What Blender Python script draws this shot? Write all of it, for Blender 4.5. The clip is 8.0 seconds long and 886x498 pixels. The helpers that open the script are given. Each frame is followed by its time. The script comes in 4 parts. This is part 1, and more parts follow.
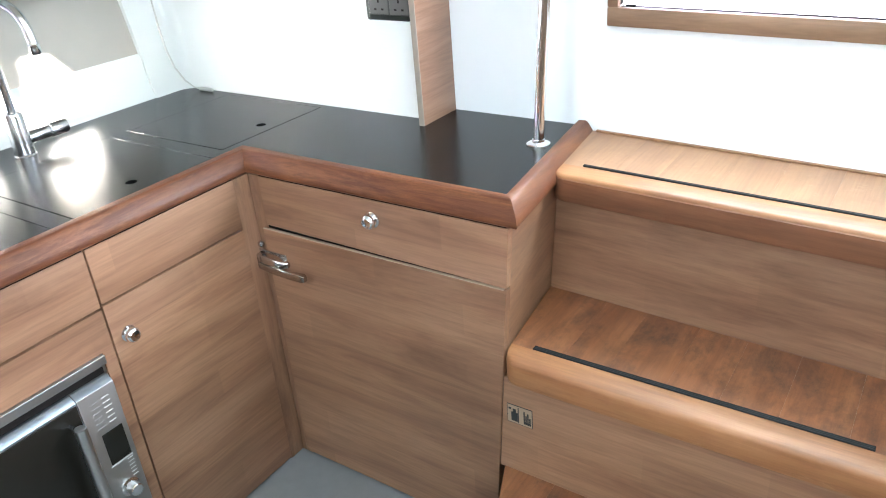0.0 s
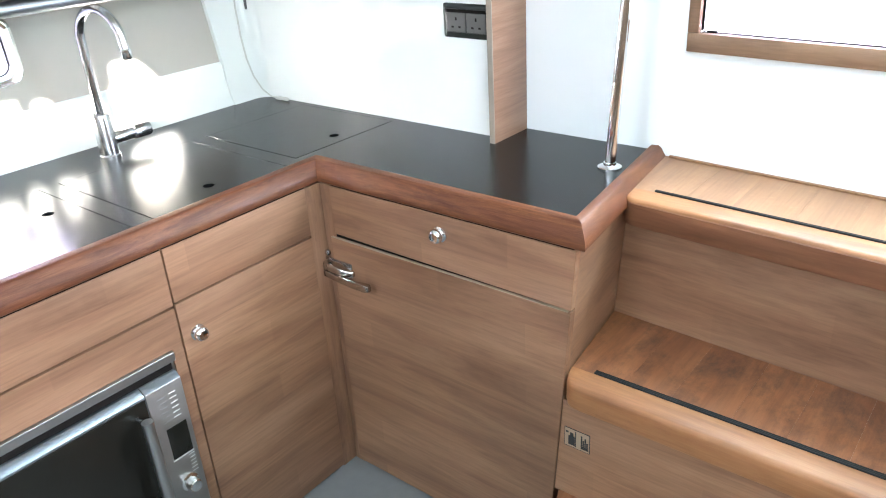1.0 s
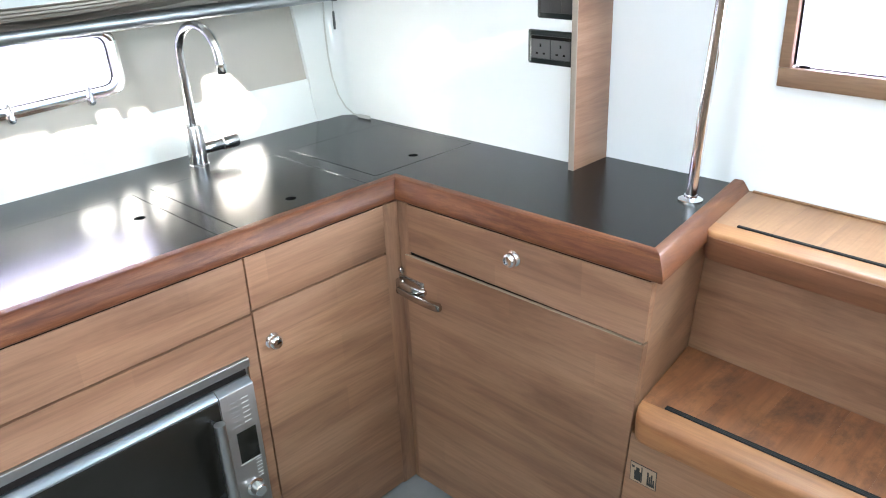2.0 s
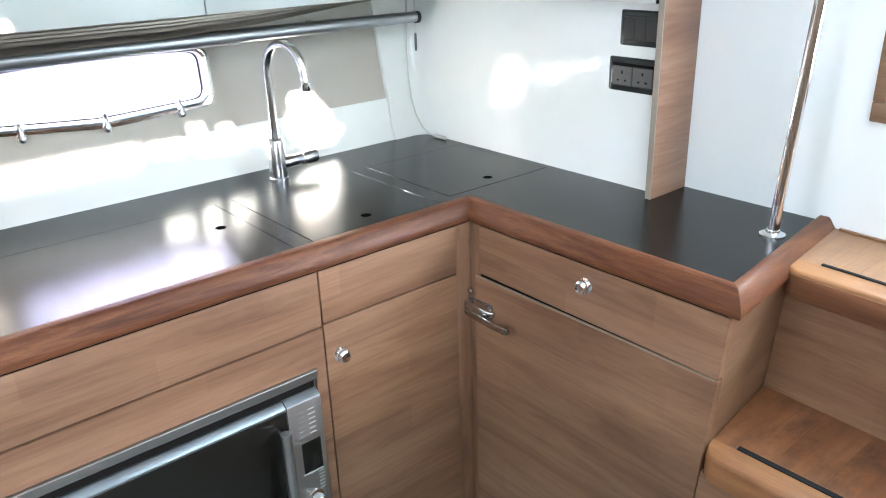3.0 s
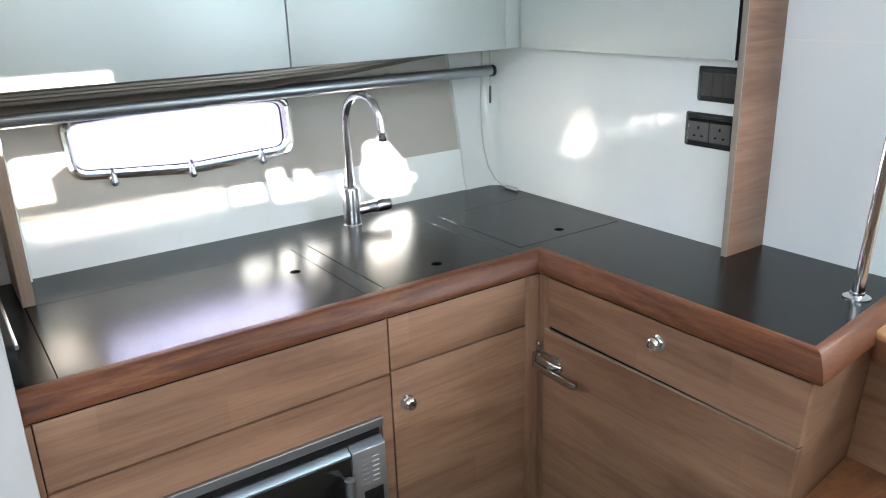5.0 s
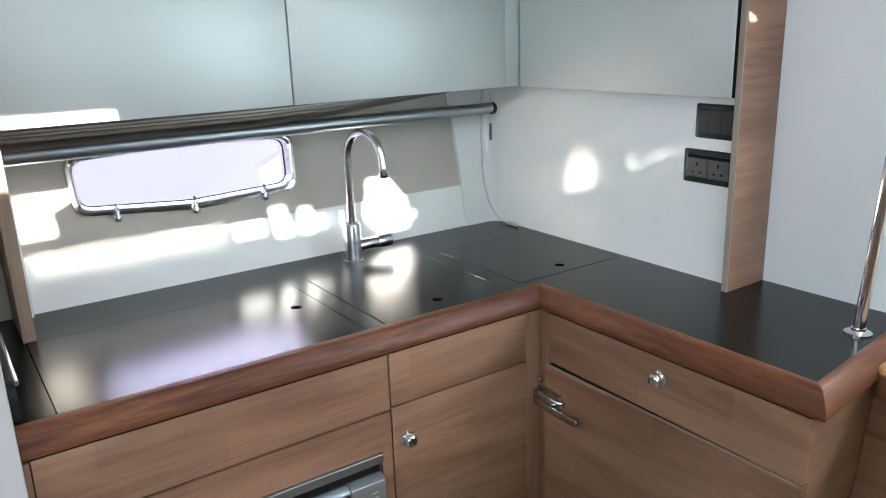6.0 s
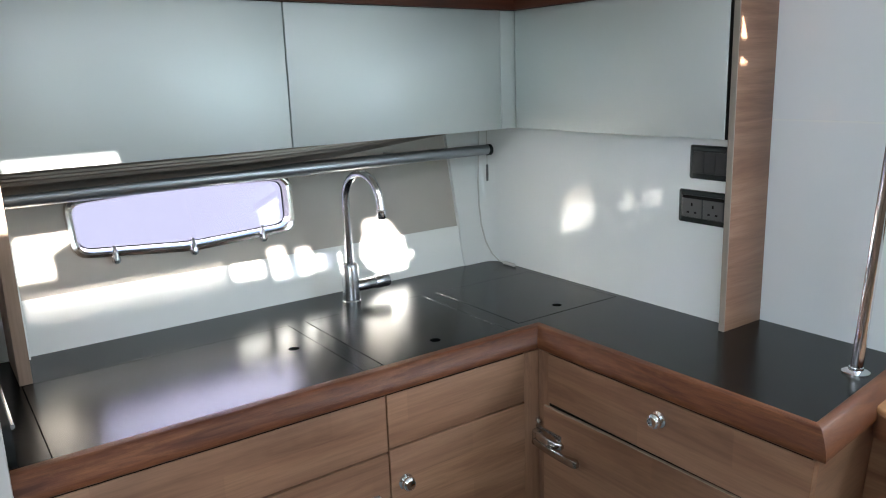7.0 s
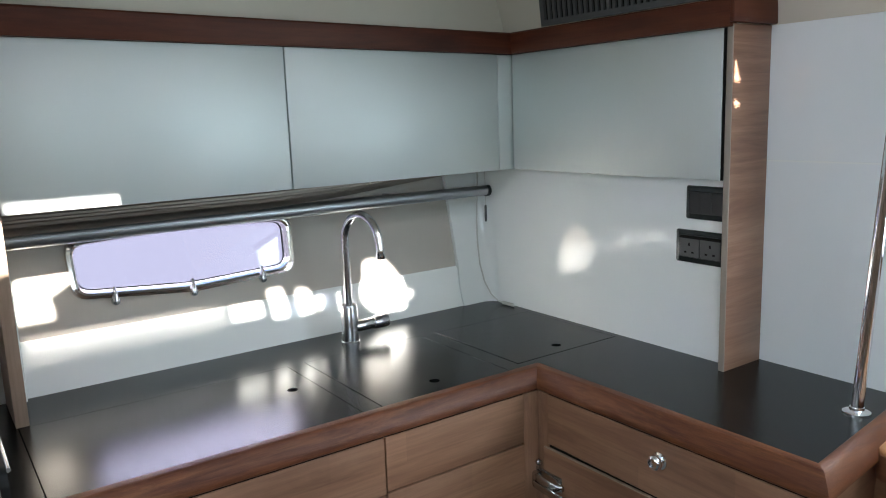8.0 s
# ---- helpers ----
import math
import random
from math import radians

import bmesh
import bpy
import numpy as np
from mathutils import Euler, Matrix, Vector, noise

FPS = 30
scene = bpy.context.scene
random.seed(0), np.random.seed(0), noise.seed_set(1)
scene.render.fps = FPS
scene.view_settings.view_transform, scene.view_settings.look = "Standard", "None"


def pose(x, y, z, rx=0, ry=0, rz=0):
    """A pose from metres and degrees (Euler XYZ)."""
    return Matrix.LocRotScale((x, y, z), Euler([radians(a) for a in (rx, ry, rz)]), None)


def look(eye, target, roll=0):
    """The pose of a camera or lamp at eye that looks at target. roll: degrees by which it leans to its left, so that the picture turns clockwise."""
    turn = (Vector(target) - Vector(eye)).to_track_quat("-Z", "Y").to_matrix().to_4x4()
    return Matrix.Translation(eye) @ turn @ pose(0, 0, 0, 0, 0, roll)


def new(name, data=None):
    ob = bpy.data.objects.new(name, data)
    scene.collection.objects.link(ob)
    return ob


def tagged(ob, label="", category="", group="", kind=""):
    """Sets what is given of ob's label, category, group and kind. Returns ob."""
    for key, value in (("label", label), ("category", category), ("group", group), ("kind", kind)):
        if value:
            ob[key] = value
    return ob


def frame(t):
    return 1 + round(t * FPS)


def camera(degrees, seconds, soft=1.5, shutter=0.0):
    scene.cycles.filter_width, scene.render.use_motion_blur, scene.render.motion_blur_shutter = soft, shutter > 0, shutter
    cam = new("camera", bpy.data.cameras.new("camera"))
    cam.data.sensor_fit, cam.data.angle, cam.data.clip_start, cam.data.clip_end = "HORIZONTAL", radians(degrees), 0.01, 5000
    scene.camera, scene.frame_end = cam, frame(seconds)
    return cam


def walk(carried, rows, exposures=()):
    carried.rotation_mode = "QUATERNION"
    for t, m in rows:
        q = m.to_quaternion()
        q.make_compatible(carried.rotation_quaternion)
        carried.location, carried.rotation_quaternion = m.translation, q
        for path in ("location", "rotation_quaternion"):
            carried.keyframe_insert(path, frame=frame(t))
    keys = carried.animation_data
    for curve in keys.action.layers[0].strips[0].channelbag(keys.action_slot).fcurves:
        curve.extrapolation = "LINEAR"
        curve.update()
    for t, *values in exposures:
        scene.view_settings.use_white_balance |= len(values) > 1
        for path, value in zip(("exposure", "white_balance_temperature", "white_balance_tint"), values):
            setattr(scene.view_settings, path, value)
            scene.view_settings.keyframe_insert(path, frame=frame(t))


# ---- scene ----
cam = camera(60.3, 8.0, soft=1.05)
PATH = [
    (0, (-1.189, -1.423, 1.521), (0.257, -0.392, 0.6), -4.7),
    (0.5, (-1.198, -1.416, 1.522), (0.216, -0.323, 0.623), -4.2),
    (1, (-1.206, -1.407, 1.528), (0.171, -0.251, 0.652), -3.6),
    (1.5, (-1.216, -1.402, 1.532), (0.118, -0.176, 0.685), -3.1),
    (3, (-1.236, -1.389, 1.54), (-0.062, 0.039, 0.777), -1.9),
    (3.5, (-1.242, -1.386, 1.542), (-0.116, 0.094, 0.806), -1.7),
    (4, (-1.247, -1.387, 1.543), (-0.159, 0.135, 0.837), -1.7),
    (4.5, (-1.247, -1.385, 1.547), (-0.178, 0.164, 0.869), -1.9),
    (6, (-1.249, -1.392, 1.549), (-0.166, 0.197, 0.998), -1.9),
    (6.5, (-1.251, -1.396, 1.553), (-0.157, 0.201, 1.05), -2.0),
    (7, (-1.255, -1.397, 1.555), (-0.148, 0.206, 1.103), -2.0),
    (7.5, (-1.256, -1.4, 1.558), (-0.141, 0.211, 1.157), -2.1),
    (8, (-1.259, -1.404, 1.558), (-0.135, 0.213, 1.208), -2.1),
]
walk(cam, [(t, look(eye, target, roll)) for t, eye, target, roll in PATH],
     [(0.0, 4.81), (1.5, 4.72), (3.0, 4.42), (4.5, 4.03), (6.5, 3.52), (8.0, 3.18)])

# ---------------------------------------------------------------- world, sun, large lights
SUN_EL, SUN_DX = 37.0, 0.10          # elevation in degrees; sideways drift per metre towards +y
sun_way = Vector((SUN_DX, 1.0, -math.tan(radians(SUN_EL)))).normalized()
world = bpy.data.worlds.new("sky")
scene.world = world
world.use_nodes = True
wn = world.node_tree
sky = wn.nodes.new("ShaderNodeTexSky")
sky.sky_type, sky.sun_disc = "NISHITA", False
sky.sun_elevation = radians(SUN_EL)
sky.sun_rotation = math.atan2(-sun_way.x, -sun_way.y)
wn.links.new(sky.outputs[0], wn.nodes["Background"].inputs[0])
wn.nodes["Background"].inputs[1].default_value = 0.12

sun = new("sun", bpy.data.lights.new("sun", "SUN"))
sun.data.energy, sun.data.angle, sun.data.color = 5.0, radians(0.8), (1.0, 0.96, 0.9)
sun.matrix_world = Matrix.Translation((0, -4, 5)) @ sun_way.to_track_quat("-Z", "Y").to_matrix().to_4x4()


def opening_light(name, at, towards, sx, sy, watts, colour):
    la = bpy.data.lights.new(name, "AREA")
    la.shape, la.size, la.size_y, la.energy, la.color = "RECTANGLE", sx, sy, watts, colour
    ob = new(name, la)
    ob.matrix_world = look(at, towards)
    return ob


COOL = (0.695, 0.905, 0.985)
opening_light("companionway_daylight", (-0.05, -1.5, 2.05), (-0.05, -1.4, 0), 0.75, 0.7, 0.65, COOL)
# unseen fill lamp, added to brighten the faces turned to -x
opening_light("saloon_fill", (-2.35, -0.75, 2.056), (-2.3, -0.75, 0), 0.48, 0.48, 1.85, COOL)
# unseen fill lamp in an opening added to the far cabin side
opening_light("side_fill", (-2.1, -2.56, 1.61), (-1.0, 0, 1.45), 1.45, 0.4, 1.75, COOL)
opening_light("stair_window_daylight", (0.405, -1.14, 1.41), (-1, -1.10, 1.25), 0.7, 0.4, 1.0, COOL)


# ---------------------------------------------------------------- materials
def material(name, base, rough=0.5, metal=0.0, coat=0.0):
    m = bpy.data.materials.new(name)
    m.use_nodes = True
    b = m.node_tree.nodes["Principled BSDF"]
    b.inputs["Base Color"].default_value = (*base, 1)
    b.inputs["Roughness"].default_value = rough
    b.inputs["Metallic"].default_value = metal
    b.inputs["Coat Weight"].default_value = coat
    b.inputs["Coat Roughness"].default_value = 0.12
    return m


def node(m, kind, **values):
    n = m.node_tree.nodes.new(kind)
    for k, v in values.items():
        n.inputs[k].default_value = v
    return n


def link(m, a, b):
    m.node_tree.links.new(a, b)


def ramp(m, source, stops):
    r = m.node_tree.nodes.new("ShaderNodeValToRGB")
    el = r.color_ramp.elements
    while len(el) < len(stops):
        el.new(0.5)
    for e, (p, c) in zip(el, stops):
        e.position, e.color = p, (*c, 1)
    link(m, source, r.inputs[0])
    return r


def mapped(m, scale, offset_random=0.0):
    tc = m.node_tree.nodes.new("ShaderNodeTexCoord")
    mp = node(m, "ShaderNodeMapping", Scale=scale)
    link(m, tc.outputs["Object"], mp.inputs[0])
    if offset_random:
        oi = m.node_tree.nodes.new("ShaderNodeObjectInfo")
        mul = node(m, "ShaderNodeVectorMath")
        mul.operation = "SCALE"
        mul.inputs[0].default_value = (1.0, 1.3, 0.7)
        add = m.node_tree.nodes.new("ShaderNodeMath")
        add.operation = "MULTIPLY"
        add.inputs[1].default_value = offset_random
        link(m, oi.outputs["Random"], add.inputs[0])
        link(m, add.outputs[0], mul.inputs["Scale"])
        link(m, mul.outputs[0], mp.inputs["Location"])
    return mp.outputs[0]


def wood(name, axis, dark, mid, light, rough=0.4, scale=1.0, bump=0.05, coat=0.0, contrast=1.0, streak=0.5, swirl=0.6, stave=0.0):
    """Grain that runs along the axis: broad cathedral bands, fine pores and a slow drift of tone."""
    m = material(name, mid, rough, 0.0, coat)
    b = m.node_tree.nodes["Principled BSDF"]
    long_, wide = 1.6 * scale, 16.0 * scale
    s1 = [wide] * 3
    s1["xyz".index(axis)] = long_
    s2 = [150.0 * scale] * 3
    s2["xyz".index(axis)] = 6.5 * scale
    broad = node(m, "ShaderNodeTexNoise", Scale=1.0, Detail=6.0, Roughness=0.64, Distortion=swirl)
    link(m, mapped(m, s1, 9.0), broad.inputs["Vector"])
    fine = node(m, "ShaderNodeTexNoise", Scale=1.0, Detail=3.0, Roughness=0.7)
    link(m, mapped(m, s2, 5.0), fine.inputs["Vector"])
    slow = node(m, "ShaderNodeTexNoise", Scale=3.0, Detail=2.0)
    link(m, mapped(m, (1, 1, 1), 3.0), slow.inputs["Vector"])
    r = ramp(m, broad.outputs[0], [(0.5 - 0.18 / contrast, dark), (0.5, mid), (0.5 + 0.2 / contrast, light)])
    r2 = ramp(m, fine.outputs[0], [(0.30, (0.70, 0.68, 0.66)), (0.58, (1.04, 1.04, 1.04))])
    mix = m.node_tree.nodes.new("ShaderNodeMix")
    mix.data_type, mix.blend_type = "RGBA", "MULTIPLY"
    mix.inputs[0].default_value = streak
    link(m, r.outputs[0], mix.inputs[6])
    link(m, r2.outputs[0], mix.inputs[7])
    r3 = ramp(m, slow.outputs[0], [(0.3, (0.86, 0.86, 0.86)), (0.7, (1.1, 1.08, 1.05))])
    mix2 = m.node_tree.nodes.new("ShaderNodeMix")
    mix2.data_type, mix2.blend_type = "RGBA", "MULTIPLY"
    mix2.inputs[0].default_value = 0.8
    link(m, mix.outputs[2], mix2.inputs[6])
    link(m, r3.outputs[0], mix2.inputs[7])
    tone = mix2.outputs[2]
    if stave:
        # printed staves: strips of slightly different tone along the grain
        sep, com = m.node_tree.nodes.new("ShaderNodeSeparateXYZ"), m.node_tree.nodes.new("ShaderNodeCombineXYZ")
        link(m, mapped(m, (1, 1, 1), 3.0), sep.inputs[0])
        link(m, sep.outputs["xyz".index(axis)], com.inputs[0])
        link(m, sep.outputs[2], com.inputs[1])
        br = node(m, "ShaderNodeTexBrick", Scale=1.0)
        br.inputs["Mortar Size"].default_value = 0.0
        br.inputs["Brick Width"].default_value, br.inputs["Row Height"].default_value = 0.47, 0.078
        br.inputs["Color1"].default_value = (1 - stave, 1 - stave, 1 - stave * 0.9, 1)
        br.inputs["Color2"].default_value = (1 + stave, 1 + stave, 1 + stave, 1)
        br.inputs["Mortar"].default_value = (1, 1, 1, 1)
        link(m, com.outputs[0], br.inputs["Vector"])
        mix3 = m.node_tree.nodes.new("ShaderNodeMix")
        mix3.data_type, mix3.blend_type = "RGBA", "MULTIPLY"
        mix3.inputs[0].default_value = 1.0
        link(m, tone, mix3.inputs[6])
        link(m, br.outputs[0], mix3.inputs[7])
        tone = mix3.outputs[2]
    link(m, tone, b.inputs["Base Color"])
    bp = node(m, "ShaderNodeBump", Strength=bump, Distance=0.002)
    link(m, fine.outputs[0], bp.inputs["Height"])
    link(m, bp.outputs[0], b.inputs["Normal"])
    rr = node(m, "ShaderNodeMapRange")
    rr.inputs["To Min"].default_value, rr.inputs["To Max"].default_value = rough - 0.06, rough + 0.1
    link(m, broad.outputs[0], rr.inputs[0])
    link(m, rr.outputs[0], b.inputs["Roughness"])
    return m


def mottled(name, base, rough, spread=0.06, scale=6.0, fine=220.0, bump=0.03, metal=0.0, rough_spread=0.08, coat=0.0, stretch=(1, 1, 1)):
    """Paint, laminate, vinyl or metal: a slow drift of tone, fine grain in the relief, uneven gloss."""
    m = material(name, base, rough, metal, coat)
    b = m.node_tree.nodes["Principled BSDF"]
    slow = node(m, "ShaderNodeTexNoise", Scale=scale, Detail=4.0, Roughness=0.6)
    link(m, mapped(m, stretch), slow.inputs["Vector"])
    lo = tuple(max(0.0, c * (1 - spread)) for c in base)
    hi = tuple(min(1.0, c * (1 + spread)) for c in base)
    r = ramp(m, slow.outputs[0], [(0.1, lo), (0.9, hi)])
    link(m, r.outputs[0], b.inputs["Base Color"])
    f = node(m, "ShaderNodeTexNoise", Scale=fine, Detail=2.0)
    link(m, mapped(m, stretch), f.inputs["Vector"])
    bp = node(m, "ShaderNodeBump", Strength=bump, Distance=0.001)
    link(m, f.outputs[0], bp.inputs["Height"])
    link(m, bp.outputs[0], b.inputs["Normal"])
    rr = node(m, "ShaderNodeMapRange")
    rr.inputs["From Min"].default_value, rr.inputs["From Max"].default_value = 0.1, 0.9
    rr.inputs["To Min"].default_value, rr.inputs["To Max"].default_value = max(0.02, rough - rough_spread), rough + rough_spread
    link(m, slow.outputs[0], rr.inputs[0])
    link(m, rr.outputs[0], b.inputs["Roughness"])
    return m


OAK = ((0.180, 0.086, 0.048), (0.256, 0.134, 0.077), (0.316, 0.175, 0.105))
oak_x = wood("oak_laminate_x", "x", *OAK, rough=0.42, streak=0.55, swirl=0.7, contrast=1.0, scale=1.0, stave=0.085)
oak_y = wood("oak_laminate_y", "y", *OAK, rough=0.42, streak=0.55, swirl=0.7, contrast=1.0, scale=1.0, stave=0.085)
oak_z = wood("oak_laminate_z", "z", *OAK, rough=0.42, streak=0.45, swirl=0.45, contrast=0.8, scale=1.0)
oak_rubbed = wood("rubbed_oak_post", "z", *OAK, rough=0.45, streak=0.45, swirl=0.45, contrast=0.8, scale=1.0)
panel_oak = wood("pale_oak", "x", (0.200, 0.098, 0.060), (0.280, 0.148, 0.094), (0.355, 0.205, 0.138), rough=0.36, contrast=1.0, swirl=1.2)
panel_beige = wood("beige_oak", "z", (0.30, 0.205, 0.145), (0.36, 0.255, 0.188), (0.41, 0.30, 0.23), rough=0.42, contrast=0.7)
band_grey = mottled("greige_edge_band", (0.33, 0.27, 0.22), 0.45, spread=0.06, scale=12.0)
edge_pale = mottled("pale_edge_band", (0.42, 0.31, 0.215), 0.45, spread=0.06, scale=12.0)
MAH = ((0.068, 0.0195, 0.0085), (0.126, 0.0415, 0.0172), (0.195, 0.073, 0.030))
mahogany_x = wood("varnished_mahogany_x", "x", *MAH, rough=0.40, bump=0.3, scale=2.6)
mahogany_y = wood("varnished_mahogany_y", "y", *MAH, rough=0.40, bump=0.3, scale=2.6)
fascia_x = wood("dark_mahogany_x", "x", (0.050, 0.0110, 0.0050), (0.090, 0.0210, 0.0085), (0.130, 0.036, 0.015), rough=0.45)
fascia_y = wood("dark_mahogany_y", "y", (0.050, 0.0110, 0.0050), (0.090, 0.0210, 0.0085), (0.130, 0.036, 0.015), rough=0.45)
TEAK = ((0.155, 0.054, 0.023), (0.245, 0.093, 0.040), (0.33, 0.138, 0.062))
teak_x = wood("stained_teak_x", "x", *TEAK, rough=0.38, bump=0.12, coat=0.1, contrast=0.8)
# top-tread teak: fewer stains, and window reflections put into its paler colour
teak_sheen = wood("sheen_lit_teak_x", "x", (0.20, 0.094, 0.047), (0.275, 0.137, 0.070), (0.345, 0.182, 0.098), rough=0.40, bump=0.08, coat=0.0, contrast=0.8)
teak_y = wood("worn_teak_y", "y", (0.19, 0.074, 0.029), (0.285, 0.120, 0.048), (0.36, 0.166, 0.071), rough=0.46, bump=0.12, coat=0.0)


def stain(m, tone, size, low, high, stretch=(0.8, 1.0, 1.0), amount=0.6):
    """Dark foot-worn blotches with ragged edges over a wood."""
    b = m.node_tree.nodes["Principled BSDF"]
    before = b.inputs["Base Color"].links[0].from_socket
    n = node(m, "ShaderNodeTexNoise", Scale=size, Detail=10.0, Roughness=0.78, Distortion=0.15)
    link(m, mapped(m, stretch, 2.0), n.inputs["Vector"])
    r = ramp(m, n.outputs[0], [(low, (0, 0, 0)), (high, (1, 1, 1))])
    mix = m.node_tree.nodes.new("ShaderNodeMix")
    mix.data_type, mix.blend_type = "RGBA", "MIX"
    sc = node(m, "ShaderNodeMath")
    sc.operation = "MULTIPLY"
    sc.inputs[1].default_value = amount
    link(m, r.outputs[0], sc.inputs[0])
    link(m, sc.outputs[0], mix.inputs[0])
    link(m, before, mix.inputs[6])
    mix.inputs[7].default_value = (*tone, 1)
    link(m, mix.outputs[2], b.inputs["Base Color"])


stain(oak_rubbed, (0.11, 0.050, 0.032), 9.0, 0.46, 0.62, (1.6, 1.6, 0.35), 0.65)
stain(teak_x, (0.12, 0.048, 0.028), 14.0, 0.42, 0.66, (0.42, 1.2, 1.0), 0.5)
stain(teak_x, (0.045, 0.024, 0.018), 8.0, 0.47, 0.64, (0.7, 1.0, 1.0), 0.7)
stain(teak_sheen, (0.19, 0.085, 0.040), 9.0, 0.48, 0.68, (1.0, 0.6, 1.0), 0.5)
stain(teak_sheen, (0.42, 0.25, 0.15), 30.0, 0.56, 0.70, (1.0, 0.6, 1.0), 0.35)
stain(teak_y, (0.16, 0.062, 0.028), 9.0, 0.53, 0.72, (1.2, 0.35, 1.2))
stain(teak_y, (0.48, 0.26, 0.135), 16.0, 0.60, 0.74, (1.2, 0.3, 1.2), 0.5)
for m_ in (fascia_x, fascia_y):
    m_.node_tree.nodes["Principled BSDF"].inputs["Specular IOR Level"].default_value = 0.3
for m_ in (mahogany_x, mahogany_y):
    along = (0.3, 1.6, 1.6) if m_ is mahogany_x else (1.6, 0.3, 1.6)
    stain(m_, (0.34, 0.150, 0.068), 16.0, 0.54, 0.72, along, 0.35)
    stain(m_, (0.052, 0.017, 0.008), 45.0, 0.50, 0.68, along, 0.5)
    m_.node_tree.nodes["Principled BSDF"].inputs["Specular IOR Level"].default_value = 0.32
# teak darkened for the less lit upright nosing front, with pale worn flecks
teak_shaded = wood("shaded_worn_teak_y", "y", (0.125, 0.046, 0.021), (0.180, 0.070, 0.032), (0.245, 0.102, 0.048), rough=0.55, bump=0.15)
stain(teak_shaded, (0.30, 0.15, 0.085), 15.0, 0.58, 0.72, (1.0, 0.4, 1.0), 0.3)
window_wood = wood("window_teak", "y", (0.17, 0.092, 0.052), (0.235, 0.133, 0.078), (0.29, 0.17, 0.105), rough=0.45)

black = mottled("black_laminate", (0.0045, 0.0044, 0.0044), 0.24, spread=0.25, scale=3.0, bump=0.015, rough_spread=0.015)
black.node_tree.nodes["Principled BSDF"].inputs["Specular IOR Level"].default_value = 0.32
black_gap = material("dark_joint", (0.010, 0.008, 0.007), 0.9)
black_gap.node_tree.nodes["Principled BSDF"].inputs["Specular IOR Level"].default_value = 0.1
white = mottled("white_gelcoat", (0.90, 0.91, 0.885), 0.07, spread=0.015, scale=2.0, bump=0.11, fine=14.0, rough_spread=0.02)
white_satin = mottled("white_satin_panel", (0.86, 0.878, 0.885), 0.06, spread=0.015, scale=1.5, bump=0.01, rough_spread=0.015)
silver = mottled("silver_grey_laminate", (0.70, 0.738, 0.72), 0.52, spread=0.015, scale=2.0, fine=400, bump=0.03, metal=0.6)
vinyl = mottled("beige_vinyl", (0.52, 0.475, 0.42), 0.6, spread=0.05, scale=4.0, fine=500, bump=0.15)
cream = mottled("cream_headliner", (0.66, 0.60, 0.51), 0.7, spread=0.03, scale=4.0, fine=500, bump=0.15)
steel = mottled("brushed_steel", (0.48, 0.475, 0.465), 0.34, spread=0.02, scale=8.0, metal=1.0, stretch=(1, 40, 40), bump=0.0)
chrome = mottled("chrome", (0.80, 0.80, 0.81), 0.06, spread=0.02, metal=1.0, bump=0.01, rough_spread=0.03)
warm_chrome = mottled("weathered_chrome", (0.74, 0.69, 0.64), 0.14, spread=0.12, scale=14.0, metal=1.0, bump=0.03, rough_spread=0.06)
latch_metal = mottled("dark_polished_chrome", (0.50, 0.48, 0.46), 0.16, spread=0.06, metal=1.0, bump=0.02, rough_spread=0.04)
gloss_anthracite = mottled("gloss_anthracite_plastic", (0.024, 0.026, 0.0255), 0.22, spread=0.1, bump=0.02)
satin_chrome = mottled("satin_chrome", (0.55, 0.55, 0.56), 0.22, spread=0.04, metal=1.0, bump=0.01)
anthracite = mottled("anthracite_plastic", (0.020, 0.022, 0.0215), 0.32, spread=0.1, bump=0.05)
dark_plastic = mottled("dark_grey_plastic", (0.018, 0.018, 0.019), 0.4, spread=0.1, bump=0.05)
tube_metal = mottled("satin_grey_aluminium", (0.40, 0.415, 0.44), 0.40, spread=0.06, scale=5.0, metal=1.0, stretch=(0.4, 20, 20), bump=0.0)
# brown tone carries the shade and dim reflections beneath the wall cabinets
rail_metal = mottled("shaded_brown_aluminium", (0.31, 0.27, 0.235), 0.46, spread=0.2, scale=5.0, metal=1.0, stretch=(0.4, 20, 20), bump=0.0)
anthracite.node_tree.nodes["Principled BSDF"].inputs["Specular IOR Level"].default_value = 0.25
mid_plastic = mottled("grey_plastic", (0.085, 0.083, 0.082), 0.4, spread=0.1, bump=0.05)
rubber = mottled("black_rubber", (0.011, 0.011, 0.012), 0.45, spread=0.2, bump=0.2)
rubber.node_tree.nodes["Principled BSDF"].inputs["Specular IOR Level"].default_value = 0.22
oven_band = mottled("bluish_satin_steel", (0.30, 0.335, 0.365), 0.34, spread=0.03, scale=8.0, metal=1.0, stretch=(0.5, 30, 30), bump=0.0)
surround_steel = mottled("dull_brushed_steel", (0.36, 0.345, 0.33), 0.46, spread=0.03, scale=8.0, metal=1.0, stretch=(1, 40, 40), bump=0.0)
glass_black = mottled("black_oven_glass", (0.012, 0.011, 0.009), 0.06, spread=0.2, rough_spread=0.03, bump=0.0)
glass_black.node_tree.nodes["Principled BSDF"].inputs["Specular IOR Level"].default_value = 0.2
floor_grey = mottled("grey_carpet", (0.17, 0.168, 0.166), 0.85, spread=0.12, scale=30.0, fine=600, bump=0.4)
cable_white = material("white_cable", (0.62, 0.60, 0.56), 0.5)
print_light = material("pale_print", (0.62, 0.62, 0.60), 0.5)
